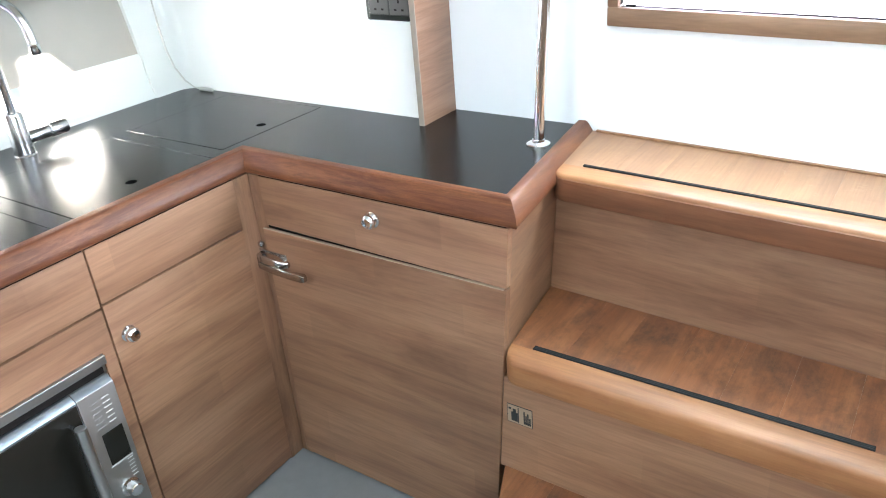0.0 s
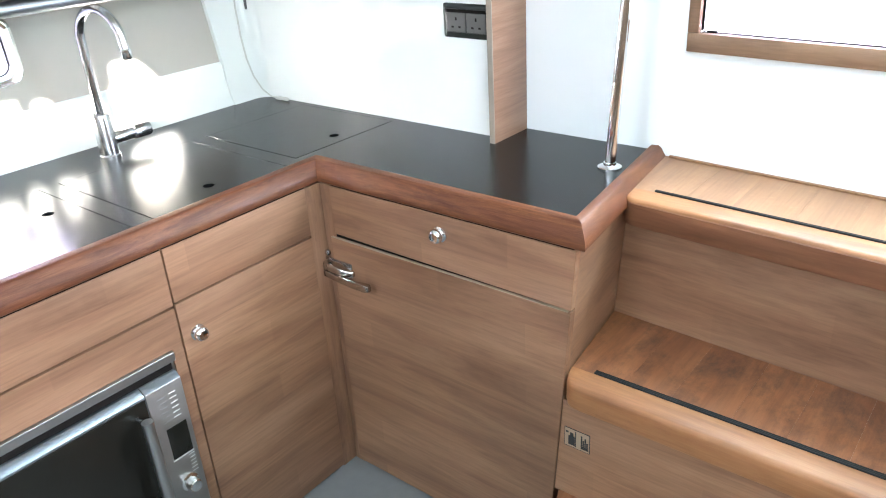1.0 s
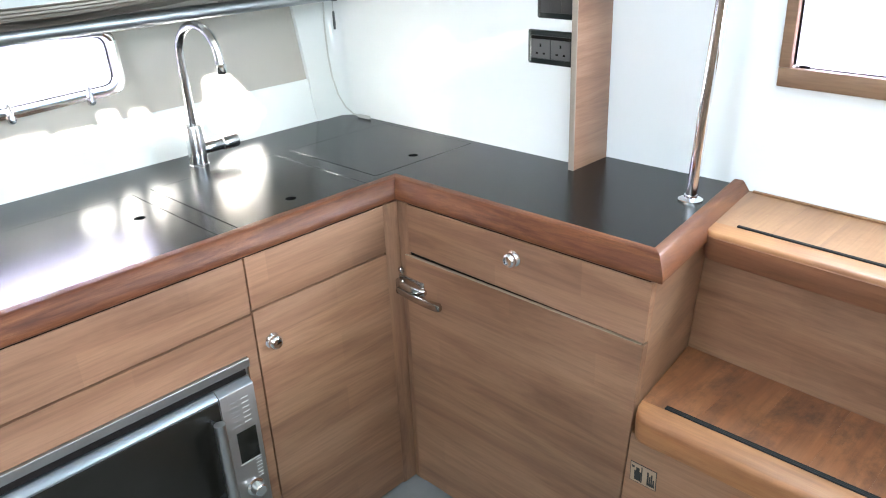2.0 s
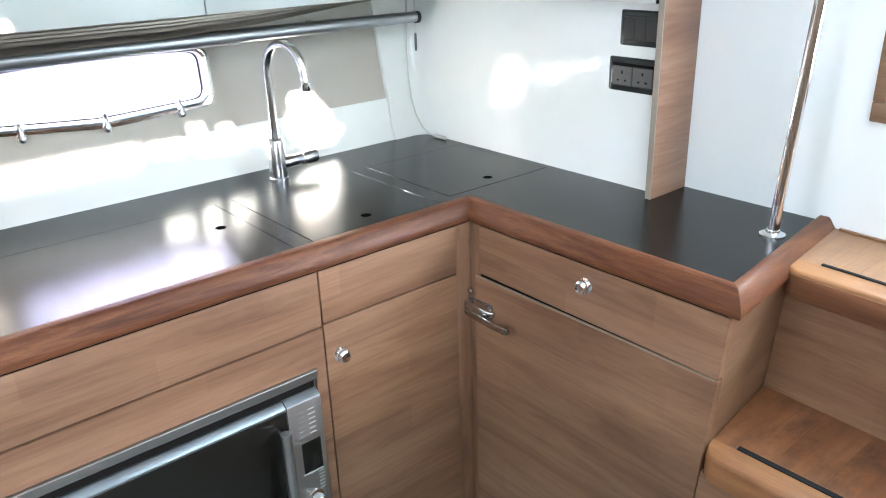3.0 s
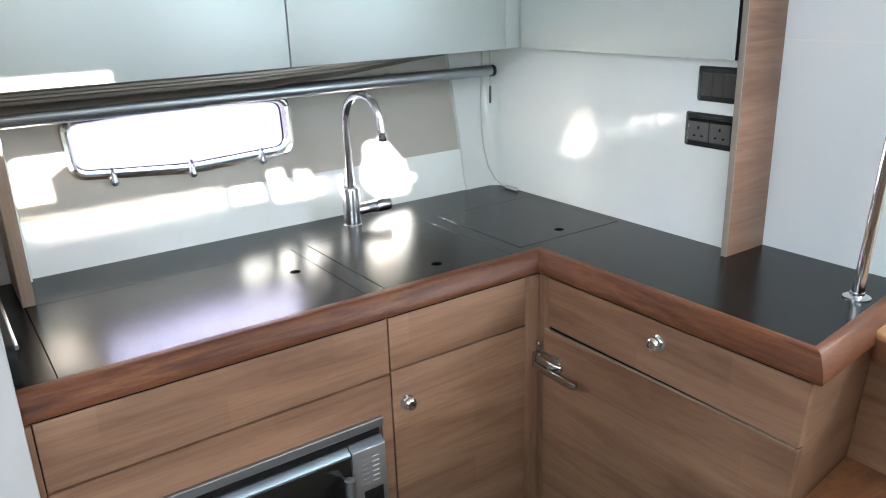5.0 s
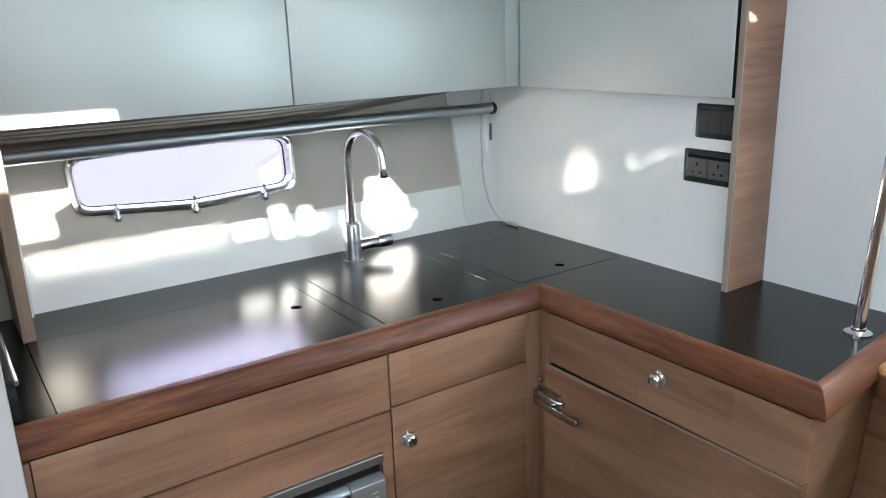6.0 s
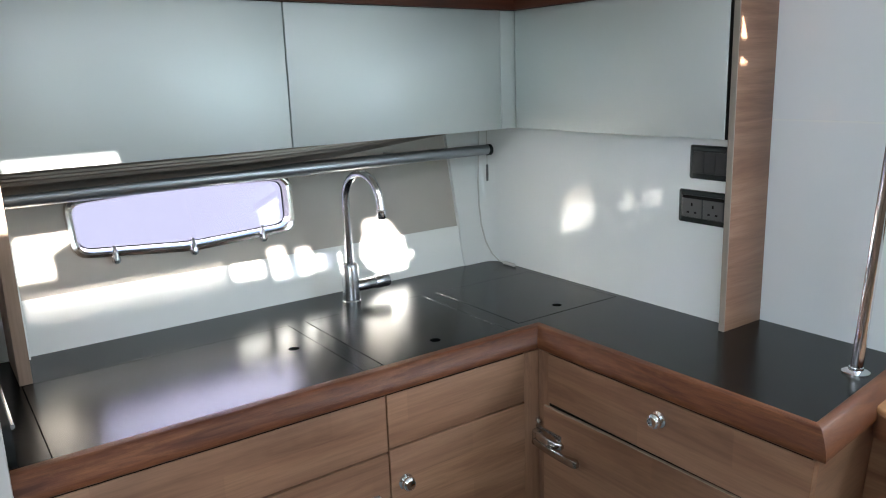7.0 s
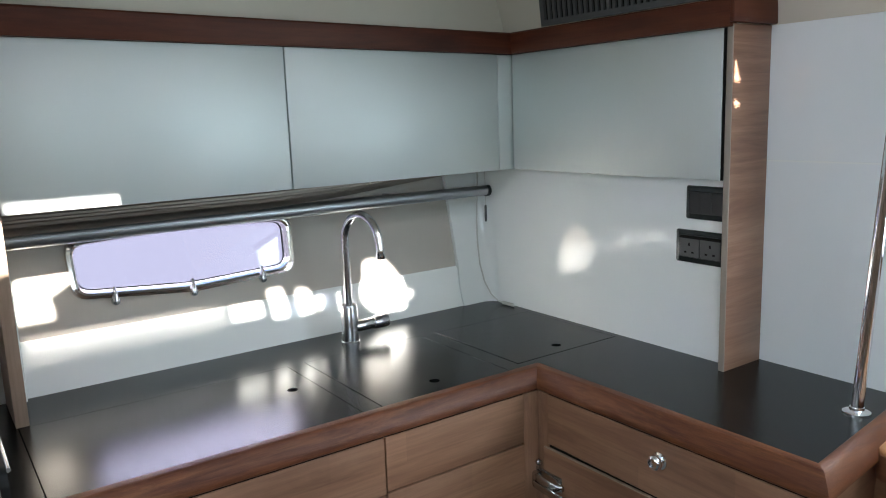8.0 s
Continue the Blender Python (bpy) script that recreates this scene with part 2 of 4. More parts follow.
print_grey = material("grey_print", (0.30, 0.29, 0.28), 0.5)
sticker = material("buff_sticker", (0.33, 0.24, 0.17), 0.5)
cabin_oak = wood("cabin_oak_veneer", "z", (0.14, 0.086, 0.058), (0.20, 0.130, 0.090), (0.26, 0.175, 0.125), rough=0.4)
grey_paint = mottled("grey_white_paint", (0.52, 0.49, 0.46), 0.4, spread=0.03, scale=2.0, bump=0.02)

glass = bpy.data.materials.new("clear_glass")
glass.use_nodes = True
gb = glass.node_tree.nodes["Principled BSDF"]
gb.inputs["Base Color"].default_value = (0.93, 0.94, 1.0, 1)
gb.inputs["Roughness"].default_value = 0.02
gb.inputs["Transmission Weight"].default_value = 1.0
gb.inputs["IOR"].default_value = 1.45

# the daylight on the hazy distance is put into a glowing colour
haze = bpy.data.materials.new("glowing_distance")
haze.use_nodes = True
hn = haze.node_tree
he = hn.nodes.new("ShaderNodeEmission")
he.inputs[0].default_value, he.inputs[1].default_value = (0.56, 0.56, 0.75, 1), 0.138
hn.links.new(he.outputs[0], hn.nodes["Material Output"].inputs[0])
# glowing lilac added for low sky, to brighten the worktop's reflection
bright = bpy.data.materials.new("glowing_sky_band")
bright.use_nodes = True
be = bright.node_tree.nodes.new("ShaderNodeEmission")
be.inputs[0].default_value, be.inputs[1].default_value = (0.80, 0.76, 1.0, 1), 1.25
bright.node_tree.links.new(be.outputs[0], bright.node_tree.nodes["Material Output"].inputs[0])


# ---------------------------------------------------------------- mesh helpers
def box(x0, x1, y0, y1, z0, z1, bevel=0.0, segments=2, bm=None):
    own = bmesh.new()
    bmesh.ops.create_cube(own, size=1.0, matrix=Matrix.LocRotScale(((x0 + x1) / 2, (y0 + y1) / 2, (z0 + z1) / 2), None, (abs(x1 - x0), abs(y1 - y0), abs(z1 - z0))))
    if bevel:
        bmesh.ops.bevel(own, geom=own.edges[:], offset=bevel, segments=segments, profile=0.5, affect="EDGES")
    return own if bm is None else merge(bm, own)


def merge(bm, other):
    table = {v: bm.verts.new(v.co) for v in other.verts}
    for f in other.faces:
        bm.faces.new([table[v] for v in f.verts]).smooth = f.smooth
    other.free()
    return bm


def lathe(rings, at, axis=(0, 0, 1), sides=32):
    """Rings of (radius, height) turned round the axis through at."""
    bm = bmesh.new()
    turn = Vector((0, 0, 1)).rotation_difference(Vector(axis)).to_matrix()
    rows = []
    for r, h in rings:
        rows.append([bm.verts.new(Vector(at) + turn @ Vector((max(r, 1e-4) * math.cos(2 * math.pi * k / sides), max(r, 1e-4) * math.sin(2 * math.pi * k / sides), h))) for k in range(sides)])
    for a, b in zip(rows, rows[1:]):
        for k in range(sides):
            bm.faces.new((a[k], a[(k + 1) % sides], b[(k + 1) % sides], b[k])).smooth = True
    bm.faces.new(rows[0][::-1])
    bm.faces.new(rows[-1])
    return bm


def tube(points, radius, sides=14, closed=False, bm=None):
    """A round bar along points; the radius may be a list."""
    bm = bm or bmesh.new()
    pts = [Vector(p) for p in points]
    n = len(pts)
    radii = radius if isinstance(radius, (list, tuple)) else [radius] * n
    side, rows = None, []
    for i, p in enumerate(pts):
        a = pts[(i - 1) % n] if closed or i else p
        b = pts[(i + 1) % n] if closed or i < n - 1 else p
        d = (b - a).normalized()
        if side is None:
            side = d.orthogonal().normalized()
        side = (side - d * side.dot(d)).normalized()
        up = d.cross(side)
        rows.append([bm.verts.new(p + radii[i] * (side * math.cos(2 * math.pi * k / sides) + up * math.sin(2 * math.pi * k / sides))) for k in range(sides)])
    for i in range(n if closed else n - 1):
        a, b = rows[i], rows[(i + 1) % n]
        for k in range(sides):
            bm.faces.new((a[k], a[(k + 1) % sides], b[(k + 1) % sides], b[k])).smooth = True
    if not closed:
        bm.faces.new(rows[0][::-1])
        bm.faces.new(rows[-1])
    return bm


def loft(sections, smooth=False, closed=True):
    """Joins outlines of equal length; caps both ends."""
    bm = bmesh.new()
    rows = [[bm.verts.new(p) for p in s] for s in sections]
    n = len(rows[0])
    for a, b in zip(rows, rows[1:]):
        for k in range(n if closed else n - 1):
            bm.faces.new((a[k], a[(k + 1) % n], b[(k + 1) % n], b[k])).smooth = smooth
    if closed:
        bm.faces.new(rows[0][::-1])
        bm.faces.new(rows[-1])
    return bm


def rounded(x0, x1, y0, y1, r, steps=6):
    """The outline of a rounded rectangle."""
    out = []
    for cx, cy, a0 in ((x1 - r, y1 - r, 0), (x0 + r, y1 - r, 90), (x0 + r, y0 + r, 180), (x1 - r, y0 + r, 270)):
        for k in range(steps + 1):
            a = radians(a0 + 90 * k / steps)
            out.append((cx + r * math.cos(a), cy + r * math.sin(a)))
    return out


def pierced(rect, hole, place, thick):
    """A plate with one opening; rect (u0, u1, v0, v1), hole a convex outline, place(u, v, depth) gives a point."""
    u0, u1, v0, v1 = rect
    cu, cv = sum(p[0] for p in hole) / len(hole), sum(p[1] for p in hole) / len(hole)
    angles = sorted([math.atan2(v - cv, u - cu) for u, v in hole] + [math.atan2(v - cv, u - cu) for u in (u0, u1) for v in (v0, v1)])

    def reach_rect(a):
        c, s = math.cos(a), math.sin(a)
        d = min((((u1 if c > 0 else u0) - cu) / c) if abs(c) > 1e-9 else 1e9, (((v1 if s > 0 else v0) - cv) / s) if abs(s) > 1e-9 else 1e9)
        return cu + c * d, cv + s * d

    def reach_hole(a):
        c, s = math.cos(a), math.sin(a)
        best = None
        for (ax, ay), (bx, by) in zip(hole, hole[1:] + hole[:1]):
            ex, ey = bx - ax, by - ay
            det = -c * ey + s * ex
            if abs(det) < 1e-12:
                continue
            wx, wy = ax - cu, ay - cv
            d, k = (-wx * ey + wy * ex) / det, (c * wy - s * wx) / det
            if d > 0 and -1e-6 <= k <= 1 + 1e-6 and (best is None or d > best):
                best = d
        return cu + c * best, cv + s * best

    clean = [a for i, a in enumerate(angles) if i == 0 or a - angles[i - 1] > 1e-5]
    bm = bmesh.new()
    rings = [[bm.verts.new(place(*f(a), d)) for a in clean] for f, d in ((reach_rect, 0), (reach_hole, 0), (reach_hole, thick), (reach_rect, thick))]
    n = len(clean)
    for j in range(4):
        a, b = rings[j], rings[(j + 1) % 4]
        for k in range(n):
            bm.faces.new((a[k], a[(k + 1) % n], b[(k + 1) % n], b[k]))
    return bm


def grid_plate(us, vs, keep, place):
    """One connected slab of cells in a grid; keep(u, v) says which cells stand; place(u, v, side) gives a point of either face."""
    bm = bmesh.new()
    us, vs, made = sorted(us), sorted(vs), {}

    def vert(i, j, side):
        if (i, j, side) not in made:
            made[i, j, side] = bm.verts.new(place(us[i], vs[j], side))
        return made[i, j, side]

    on = {(i, j) for i in range(len(us) - 1) for j in range(len(vs) - 1) if keep((us[i] + us[i + 1]) / 2, (vs[j] + vs[j + 1]) / 2)}
    for i, j in on:
        for side in (0, 1):
            bm.faces.new([vert(i, j, side), vert(i + 1, j, side), vert(i + 1, j + 1, side), vert(i, j + 1, side)])
        for di, dj, a, b in ((-1, 0, (i, j), (i, j + 1)), (1, 0, (i + 1, j), (i + 1, j + 1)), (0, -1, (i, j), (i + 1, j)), (0, 1, (i, j + 1), (i + 1, j + 1))):
            if (i + di, j + dj) not in on:
                bm.faces.new([vert(*a, 0), vert(*b, 0), vert(*b, 1), vert(*a, 1)])
    return bm


def skewed(bm, slope, y0):
    """Turns what stands along y a little: x grows by slope for each metre past y0."""
    for v in bm.verts:
        v.co.x += slope * min(0.0, v.co.y - y0)
    return bm


def link_mesh(name, bm, mat, parent=None):
    bmesh.ops.recalc_face_normals(bm, faces=bm.faces[:])
    me = bpy.data.meshes.new(name)
    bm.to_mesh(me)
    bm.free()
    me.materials.append(mat)
    me.polygons.foreach_set("use_smooth", [True] * len(me.polygons))
    me.set_sharp_from_angle(angle=radians(33))
    ob = new(name, me)
    ob.parent = parent
    return ob


def part(name, bm, mat, parent, label=""):
    ob = link_mesh(name, bm, mat, parent)
    return tagged(ob, label) if label else ob


def thing(name, label, category, group="", kind=""):
    return tagged(new(name), label, category, group, kind)


def setting(name, bm, mat, label, category, parent=None):
    return tagged(link_mesh(name, bm, mat, parent), label, category, "", "structure")


# ---------------------------------------------------------------- setting
COUNTER = 0.91
FRONT = -0.045          # face of the base units
CAB_Y, CAB_X = 0.44, 0.305   # faces of the wall cabinets
WALL_X = 0.463          # wall behind the stairs
setting("floor", box(-3.4, 0.6, -2.6, 0.9, -0.06, 0.0), floor_grey, "grey short-pile cabin floor", "floor")


def hull_y(z):
    return 0.640 + max(0.0, z - 1.05) * 0.18 + 0.006 * (z - COUNTER)


# lower white splash band behind the long worktop
setting("splash_band", loft([[(x, 0.634, 0.86), (x, 0.640, 1.040), (x, 0.646, 1.050), (x, 0.70, 1.052), (x, 0.70, 0.86)] for x in (-1.203, 0.25)]), white, "white glossy splash band behind the worktop", "wall")

setting("trim_corner", loft([[(x, y + max(0.0, z - 1.05) * 0.18, z) for x, y in rounded(-1.1075, -1.090, 0.612, 0.648, 0.006, 4)] for z in (COUNTER, 1.05, 1.29)]), white, "white corner trim beside the end panel", "trim")


def round_corners(corners, r, steps=6):
    """A polygon with each corner eased over the length r."""
    out, n = [], len(corners)
    for i in range(n):
        p, a, b = Vector(corners[i]), Vector(corners[i - 1]), Vector(corners[(i + 1) % n])
        p0, p1 = p + (a - p).normalized() * r, p + (b - p).normalized() * r
        for k in range(steps + 1):
            t = k / steps
            q = p0 * (1 - t) ** 2 + p * 2 * t * (1 - t) + p1 * t * t
            out.append((q.x, q.y))
    return out


port_line = round_corners([(-0.948, 1.140), (-0.66, 1.117), (-0.372, 1.130), (-0.366, 1.270), (-0.66, 1.282), (-0.952, 1.268)], 0.034)
setting("wall_back", pierced((-1.203, 0.47, 1.045, 2.06), port_line, lambda u, v, d: (u, hull_y(v) + 0.006 + d, v), 0.05), vinyl, "beige vinyl lining on the hull side", "wall")

# splash wall of the short worktop, rounded into the hull side
prof = [(0.236, 0.630)] + [(0.318 + 0.045 * math.sin(radians(a)), 0.586 + 0.045 * math.cos(radians(a))) for a in range(0, 91, 9)] + [(0.363, 0.2), (0.363, -0.311)]
back = [(0.42, -0.311), (0.42, 0.2), (0.42, 0.8), (0.240, 0.8)]


def leaned(p, z):
    k = max(0.0, min(1.0, (p[1] - 0.50) / 0.13))
    ease = 0.019 * min(1.0, max(0.0, (z - COUNTER) / 0.12)) ** 0.6 + 0.02 * max(0.0, z - 1.05)
    return (p[0] - k * ease * (1.0 if p[0] < 0.3 else 0.5), p[1] + k * (hull_y(z) - 0.640), z)


setting("wall_splash", loft([[leaned(p, z) for p in prof + back] for z in (0.86, 0.91, 0.93, 0.96, 1.0, 1.05, 1.2, 1.42)]), white, "white glossy splash wall curving into the corner", "wall")

# unseen panel, added to stop outside light leaking behind the corner cabinets
setting("corner_light_block", box(0.421, 0.469, -0.309, 0.84, 1.42, 2.058), cream, "unseen plain panel blocking stray light behind the corner cabinets", "wall")

# wall behind the stairs with the window opening
WY0, WY1, WZ0, WZ1 = -1.52, -0.778, 1.193, 1.62
SK = 0.07               # the wall behind the steps stands slightly askew
setting("wall_stairs", grid_plate([-0.311, -0.72, WY1, WY0, -2.6], [0.0, WZ0, WZ1, 1.735], lambda y, z: not (WY0 < y < WY1 and WZ0 < z < WZ1), lambda y, z, k: (WALL_X + 0.05 * k + SK * min(0.0, y + 0.72), y, z)), white_satin, "glossy white wall panel behind the steps", "wall")
setting("trim_seam", grid_plate([-2.6, -0.72, -0.327], [1.4145, 1.4185], lambda y, z: True, lambda y, z, k: (WALL_X - 0.0012 + 0.003 * k + SK * min(0.0, y + 0.72), y, z)), white, "thin horizontal panel joint strip", "trim")
win = thing("window_1", "window with a plain teak frame, bright outside", "window", kind="structure")
FW = 0.041


def win_box(*a):
    return skewed(box(*a), SK, -0.72)


part("frame_rail", win_box(WALL_X - 0.014, WALL_X + 0.02, WY0 - FW, WY1 + 0.026, WZ0 - FW, WZ0, 0.003), window_wood, win)
part("frame_rail", win_box(WALL_X - 0.014, WALL_X + 0.02, WY0 - FW, WY1 + 0.026, WZ1, WZ1 + FW, 0.003), window_wood, win)
part("frame_stile", win_box(WALL_X - 0.014, WALL_X + 0.02, WY1, WY1 + 0.026, WZ0, WZ1, 0.003), window_wood, win)
part("frame_stile", win_box(WALL_X - 0.014, WALL_X + 0.02, WY0 - FW, WY0, WZ0, WZ1, 0.003), window_wood, win)
pane = part("pane", win_box(WALL_X + 0.03, WALL_X + 0.036, WY0 - 0.003, WY1 + 0.003, WZ0 - 0.003, WZ1 + 0.003), glass, win)
pane.visible_shadow = False
part("catch", win_box(WALL_X + 0.002, WALL_X + 0.012, -0.812, -0.790, WZ0, WZ0 + 0.004, 0.001), black_gap, win, "small dark catch")

# headliner above the wall cabinets, with a cornice in front
setting("headliner_long", loft([[(x, 0.475, 1.70), (x, 0.55, 2.06), (x, 0.66, 2.06), (x, 0.66, 1.70)] for x in (-1.203, 0.34)]), cream, "cream padded headliner", "ceiling")
setting("headliner_short", loft([[(0.335, y, 1.70), (0.295, y, 2.06), (0.46, y, 2.06), (0.46, y, 1.70)] for y in (-0.311, 0.60)]), cream, "cream padded headliner", "ceiling")

setting("headliner_stairs", skewed(loft([[(WALL_X - 0.002, y, 1.735), (WALL_X - 0.05, y, 2.06), (WALL_X + 0.05, y, 2.06), (WALL_X + 0.05, y, 1.735)] for y in (-2.6, -0.72, -0.3105)]), SK, -0.72), cream, "cream padded headliner above the steps", "ceiling")

# bulkhead at the end of the long worktop and the rest of the cabin
setting("bulkhead_left", box(-1.32, -1.203, -0.075, 0.9, 0.0, 2.05, 0.004), grey_paint, "white painted bulkhead end", "wall")
# unseen walls close the cabin; their dark oak keeps bounced light low
setting("wall_forward", box(-3.45, -3.4, -2.6, 0.9, 0.0, 2.05), cabin_oak, "unseen plain oak veneered cabin bulkhead", "wall")
setting("wall_hull", box(-3.4, -1.32, 0.85, 0.9, 0.0, 2.05), white_satin, "plain white cabin side", "wall")
# the long opening is added to let the side fill in
setting("wall_opposite", grid_plate([-3.4, -2.85, -1.35, 0.52], [0.0, 1.4, 1.82, 2.06], lambda x, z: not (-2.85 < x < -1.35 and 1.4 < z < 1.82), lambda x, z, k: (x, -2.6 - 0.05 * k, z)), cabin_oak, "unseen plain oak veneered cabin side, opening added for fill light", "wall")


# unseen board, added to keep light from above off the side opening
setting("side_light_block", box(-3.2, -1.0, -3.6, -2.66, 1.88, 1.90), white_satin, "unseen board added to block light above the side opening", "awning")

# unseen deckhead: slots added to shape the sun patches, strips between the openings
def sun_slot_for(x0, x1, z0, z1, y=0.65, top=2.05):
    """The slot added overhead to let sun reach that part of the hull side."""
    t = math.tan(radians(SUN_EL))
    ya, yb = y - (top - z1) / t, y - (top - z0) / t
    ym = (ya + yb) / 2
    sh = SUN_DX * (y - ym)
    return x0 - sh, x1 - sh, min(ya, yb), max(ya, yb)


# thin slits added so the sun band fades downwards
sun_slots = [sun_slot_for(-1.078, -0.585, 1.032 - 0.013 * k, 1.032 - 0.013 * k + h) for k, h in enumerate((0.0078, 0.0071, 0.0069, 0.0067, 0.0065, 0.0063))]
sun_slots += [sun_slot_for(-0.564, -0.476, 0.984, 1.030), sun_slot_for(-0.447, -0.403, 0.970, 1.064), sun_slot_for(-0.363, -0.322, 0.967, 1.048), sun_slot_for(-0.307, -0.286, 0.974, 1.010), sun_slot_for(0.016, 0.032, 0.955, 0.972),
           sun_slot_for(-1.098, -0.87, 1.362, 1.390, 0.44), sun_slot_for(-0.258, -0.222, 1.165, 1.225, 0.363)]
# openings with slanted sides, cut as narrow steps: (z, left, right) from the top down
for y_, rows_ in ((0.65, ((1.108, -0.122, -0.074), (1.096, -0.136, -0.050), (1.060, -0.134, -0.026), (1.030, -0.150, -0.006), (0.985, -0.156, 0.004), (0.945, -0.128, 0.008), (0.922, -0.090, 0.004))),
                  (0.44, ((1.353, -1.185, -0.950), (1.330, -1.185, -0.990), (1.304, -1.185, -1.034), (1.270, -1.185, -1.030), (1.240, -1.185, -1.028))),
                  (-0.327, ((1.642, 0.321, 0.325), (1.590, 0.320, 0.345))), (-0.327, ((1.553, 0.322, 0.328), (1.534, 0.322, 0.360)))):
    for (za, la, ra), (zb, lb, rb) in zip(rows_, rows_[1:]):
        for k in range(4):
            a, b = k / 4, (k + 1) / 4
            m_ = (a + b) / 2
            sun_slots.append(sun_slot_for(la + (lb - la) * m_, ra + (rb - ra) * m_, zb + (za - zb) * (1 - b), zb + (za - zb) * (1 - a), y_))
hood = (-0.45, 0.34, -1.90, -1.12)
# unseen opening added for the saloon fill lamp
saloon_fill_hole = (-2.6, -2.1, -1.0, -0.5)
openings = sun_slots + [hood, saloon_fill_hole]
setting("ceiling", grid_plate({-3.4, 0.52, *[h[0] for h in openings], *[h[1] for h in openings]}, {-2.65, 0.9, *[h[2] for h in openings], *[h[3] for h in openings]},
                              lambda x, y: not any(h[0] < x < h[1] and h[2] < y < h[3] for h in openings), lambda x, y, k: (x, y, 2.06 + 0.006 * k)), cream, "unseen cream deckhead with slots added to shape sun patches", "ceiling")
# unseen cover, added to block direct sun from the companionway opening
setting("sun_cover", grid_plate([0, 1], [0, 1, 2, 3], lambda a, b: True, lambda a, b, k: ((hood[0] - 0.03, 0.6)[int(a)], ((hood[2] - 0.03 + 0.01 * k), (hood[2] - 0.03 + 0.01 * k), (hood[3] + 0.03 - 0.01 * k), (hood[3] + 0.03 - 0.01 * k))[int(b)], (2.066, 2.12 - 0.006 * k, 2.12 - 0.006 * k, 2.066)[int(b)])), white_satin, "unseen pale cover added to block sun over the companionway, open aft", "hood")
far = []
for k in range(49):
    a = 2 * math.pi * k / 48
    far.append((60 * math.cos(a), 60 * math.sin(a)))
setting("backdrop", loft([[(x, y, z) for x, y in far[:-1]] for z in (-25, 12)]), haze, "glowing ring for the bright hazy distance outside", "backdrop")
# unseen glowing band above the distance, mirrored in the worktop
setting("backdrop_haze", loft([[(x, y, z) for x, y in far[:-1]] + [(far[0][0], far[0][1], z)] for z in (12.02, 40)], closed=False), bright, "unseen glowing band added for the low sky's reflection", "backdrop")
bd = bpy.data.objects["backdrop"].data
bm_ = bmesh.new()
bm_.from_mesh(bd)
bmesh.ops.delete(bm_, geom=[f for f in bm_.faces if len(f.verts) > 4 and f.calc_center_median().z > 0], context="FACES_ONLY")
bm_.to_mesh(bd)
bm_.free()

# ---------------------------------------------------------------- worktop
worktop = thing("worktop", "black laminate L-shaped worktop with lift-out lids and mahogany edging", "worktop")
SEAM = 0.0024
L1, L2, L3 = (-1.132, -0.497, 0.014, 0.437), (-0.449, -0.0735, 0.014, 0.437), (-0.0245, 0.342, 0.050, 0.430)
T0, T1 = 0.872, COUNTER
LIDS = (L1, L2, L3)


def slab_here(x, y):
    return (y > -0.01 or x > -0.008) and not any(l[0] < x < l[1] and l[2] < y < l[3] for l in LIDS)


def return_y(x):
    """The worktop's edge beside the steps runs slightly askew."""
    return -0.737 + 0.125 * x


part("slab", grid_plate({-1.203, -0.008, 0.47, *[l[0] for l in LIDS], *[l[1] for l in LIDS]}, {-0.75, -0.01, 0.67, *[l[2] for l in LIDS], *[l[3] for l in LIDS]}, slab_here,
                        lambda x, y, k: (x, y if y > -0.5 else return_y(x) - 0.004, T0 + (T1 - T0) * k)), black, worktop)
for (x0, x1, y0, y1), (hx, hy) in ((L1, (-0.561, 0.262)), (L2, (-0.262, 0.088)), (L3, (0.160, 0.102))):
    ring = [(hx + 0.0135 * math.cos(2 * math.pi * k / 28), hy + 0.0135 * math.sin(2 * math.pi * k / 28)) for k in range(28)]
    lid = part("lid", pierced((x0 + SEAM, x1 - SEAM, y0 + SEAM, y1 - SEAM), ring, lambda u, v, d: (u, v, T1 + 0.0004 - d), 0.018), black, worktop)
    part("lid_support", box(x0 - 0.01, x1 + 0.01, y0 - 0.01, y1 + 0.01, T0 - 0.02, T0 - 0.002), black_gap, worktop)

lids = [o for o in worktop.children if o.name.startswith("lid") and not o.name.startswith("lid_support")]
# thin bright strips stand in for gleams on the chipped lid edges
for owner, x, ya, yb, w in ((2, -0.0208, 0.414, 0.266, 0.0022), (1, -0.0772, 0.408, 0.268, 0.0015), (1, -0.0772, 0.186, 0.095, 0.0009)):
    part("edge_gleam", loft([[(x - h, y, T1 + 0.0003), (x + h, y, T1 + 0.0003), (x + h * 0.4, y, T1 + 0.0008), (x - h * 0.4, y, T1 + 0.0008)] for y, h in ((ya, w * 0.6), (ya - 0.012, w * 0.45), (yb, w * 0.08))]), satin_chrome, lids[owner], "gleam along a chipped lid edge")
EDGE = [(0.0, 0.895), (0.0, 0.9205), (0.003, 0.9230), (0.0215, 0.9235), (0.0255, 0.9218), (0.0290, 0.9180), (0.0412, 0.9010), (0.0455, 0.8915), (0.0475, 0.884), (0.0475, 0.877), (0.045, 0.8735), (0.0, 0.8735)]
part("edge_trim", loft([[(-1.203, -d, z) for d, z in EDGE], [(-d, -d, z) for d, z in EDGE]]), mahogany_x, worktop, "rounded reddish mahogany edging")
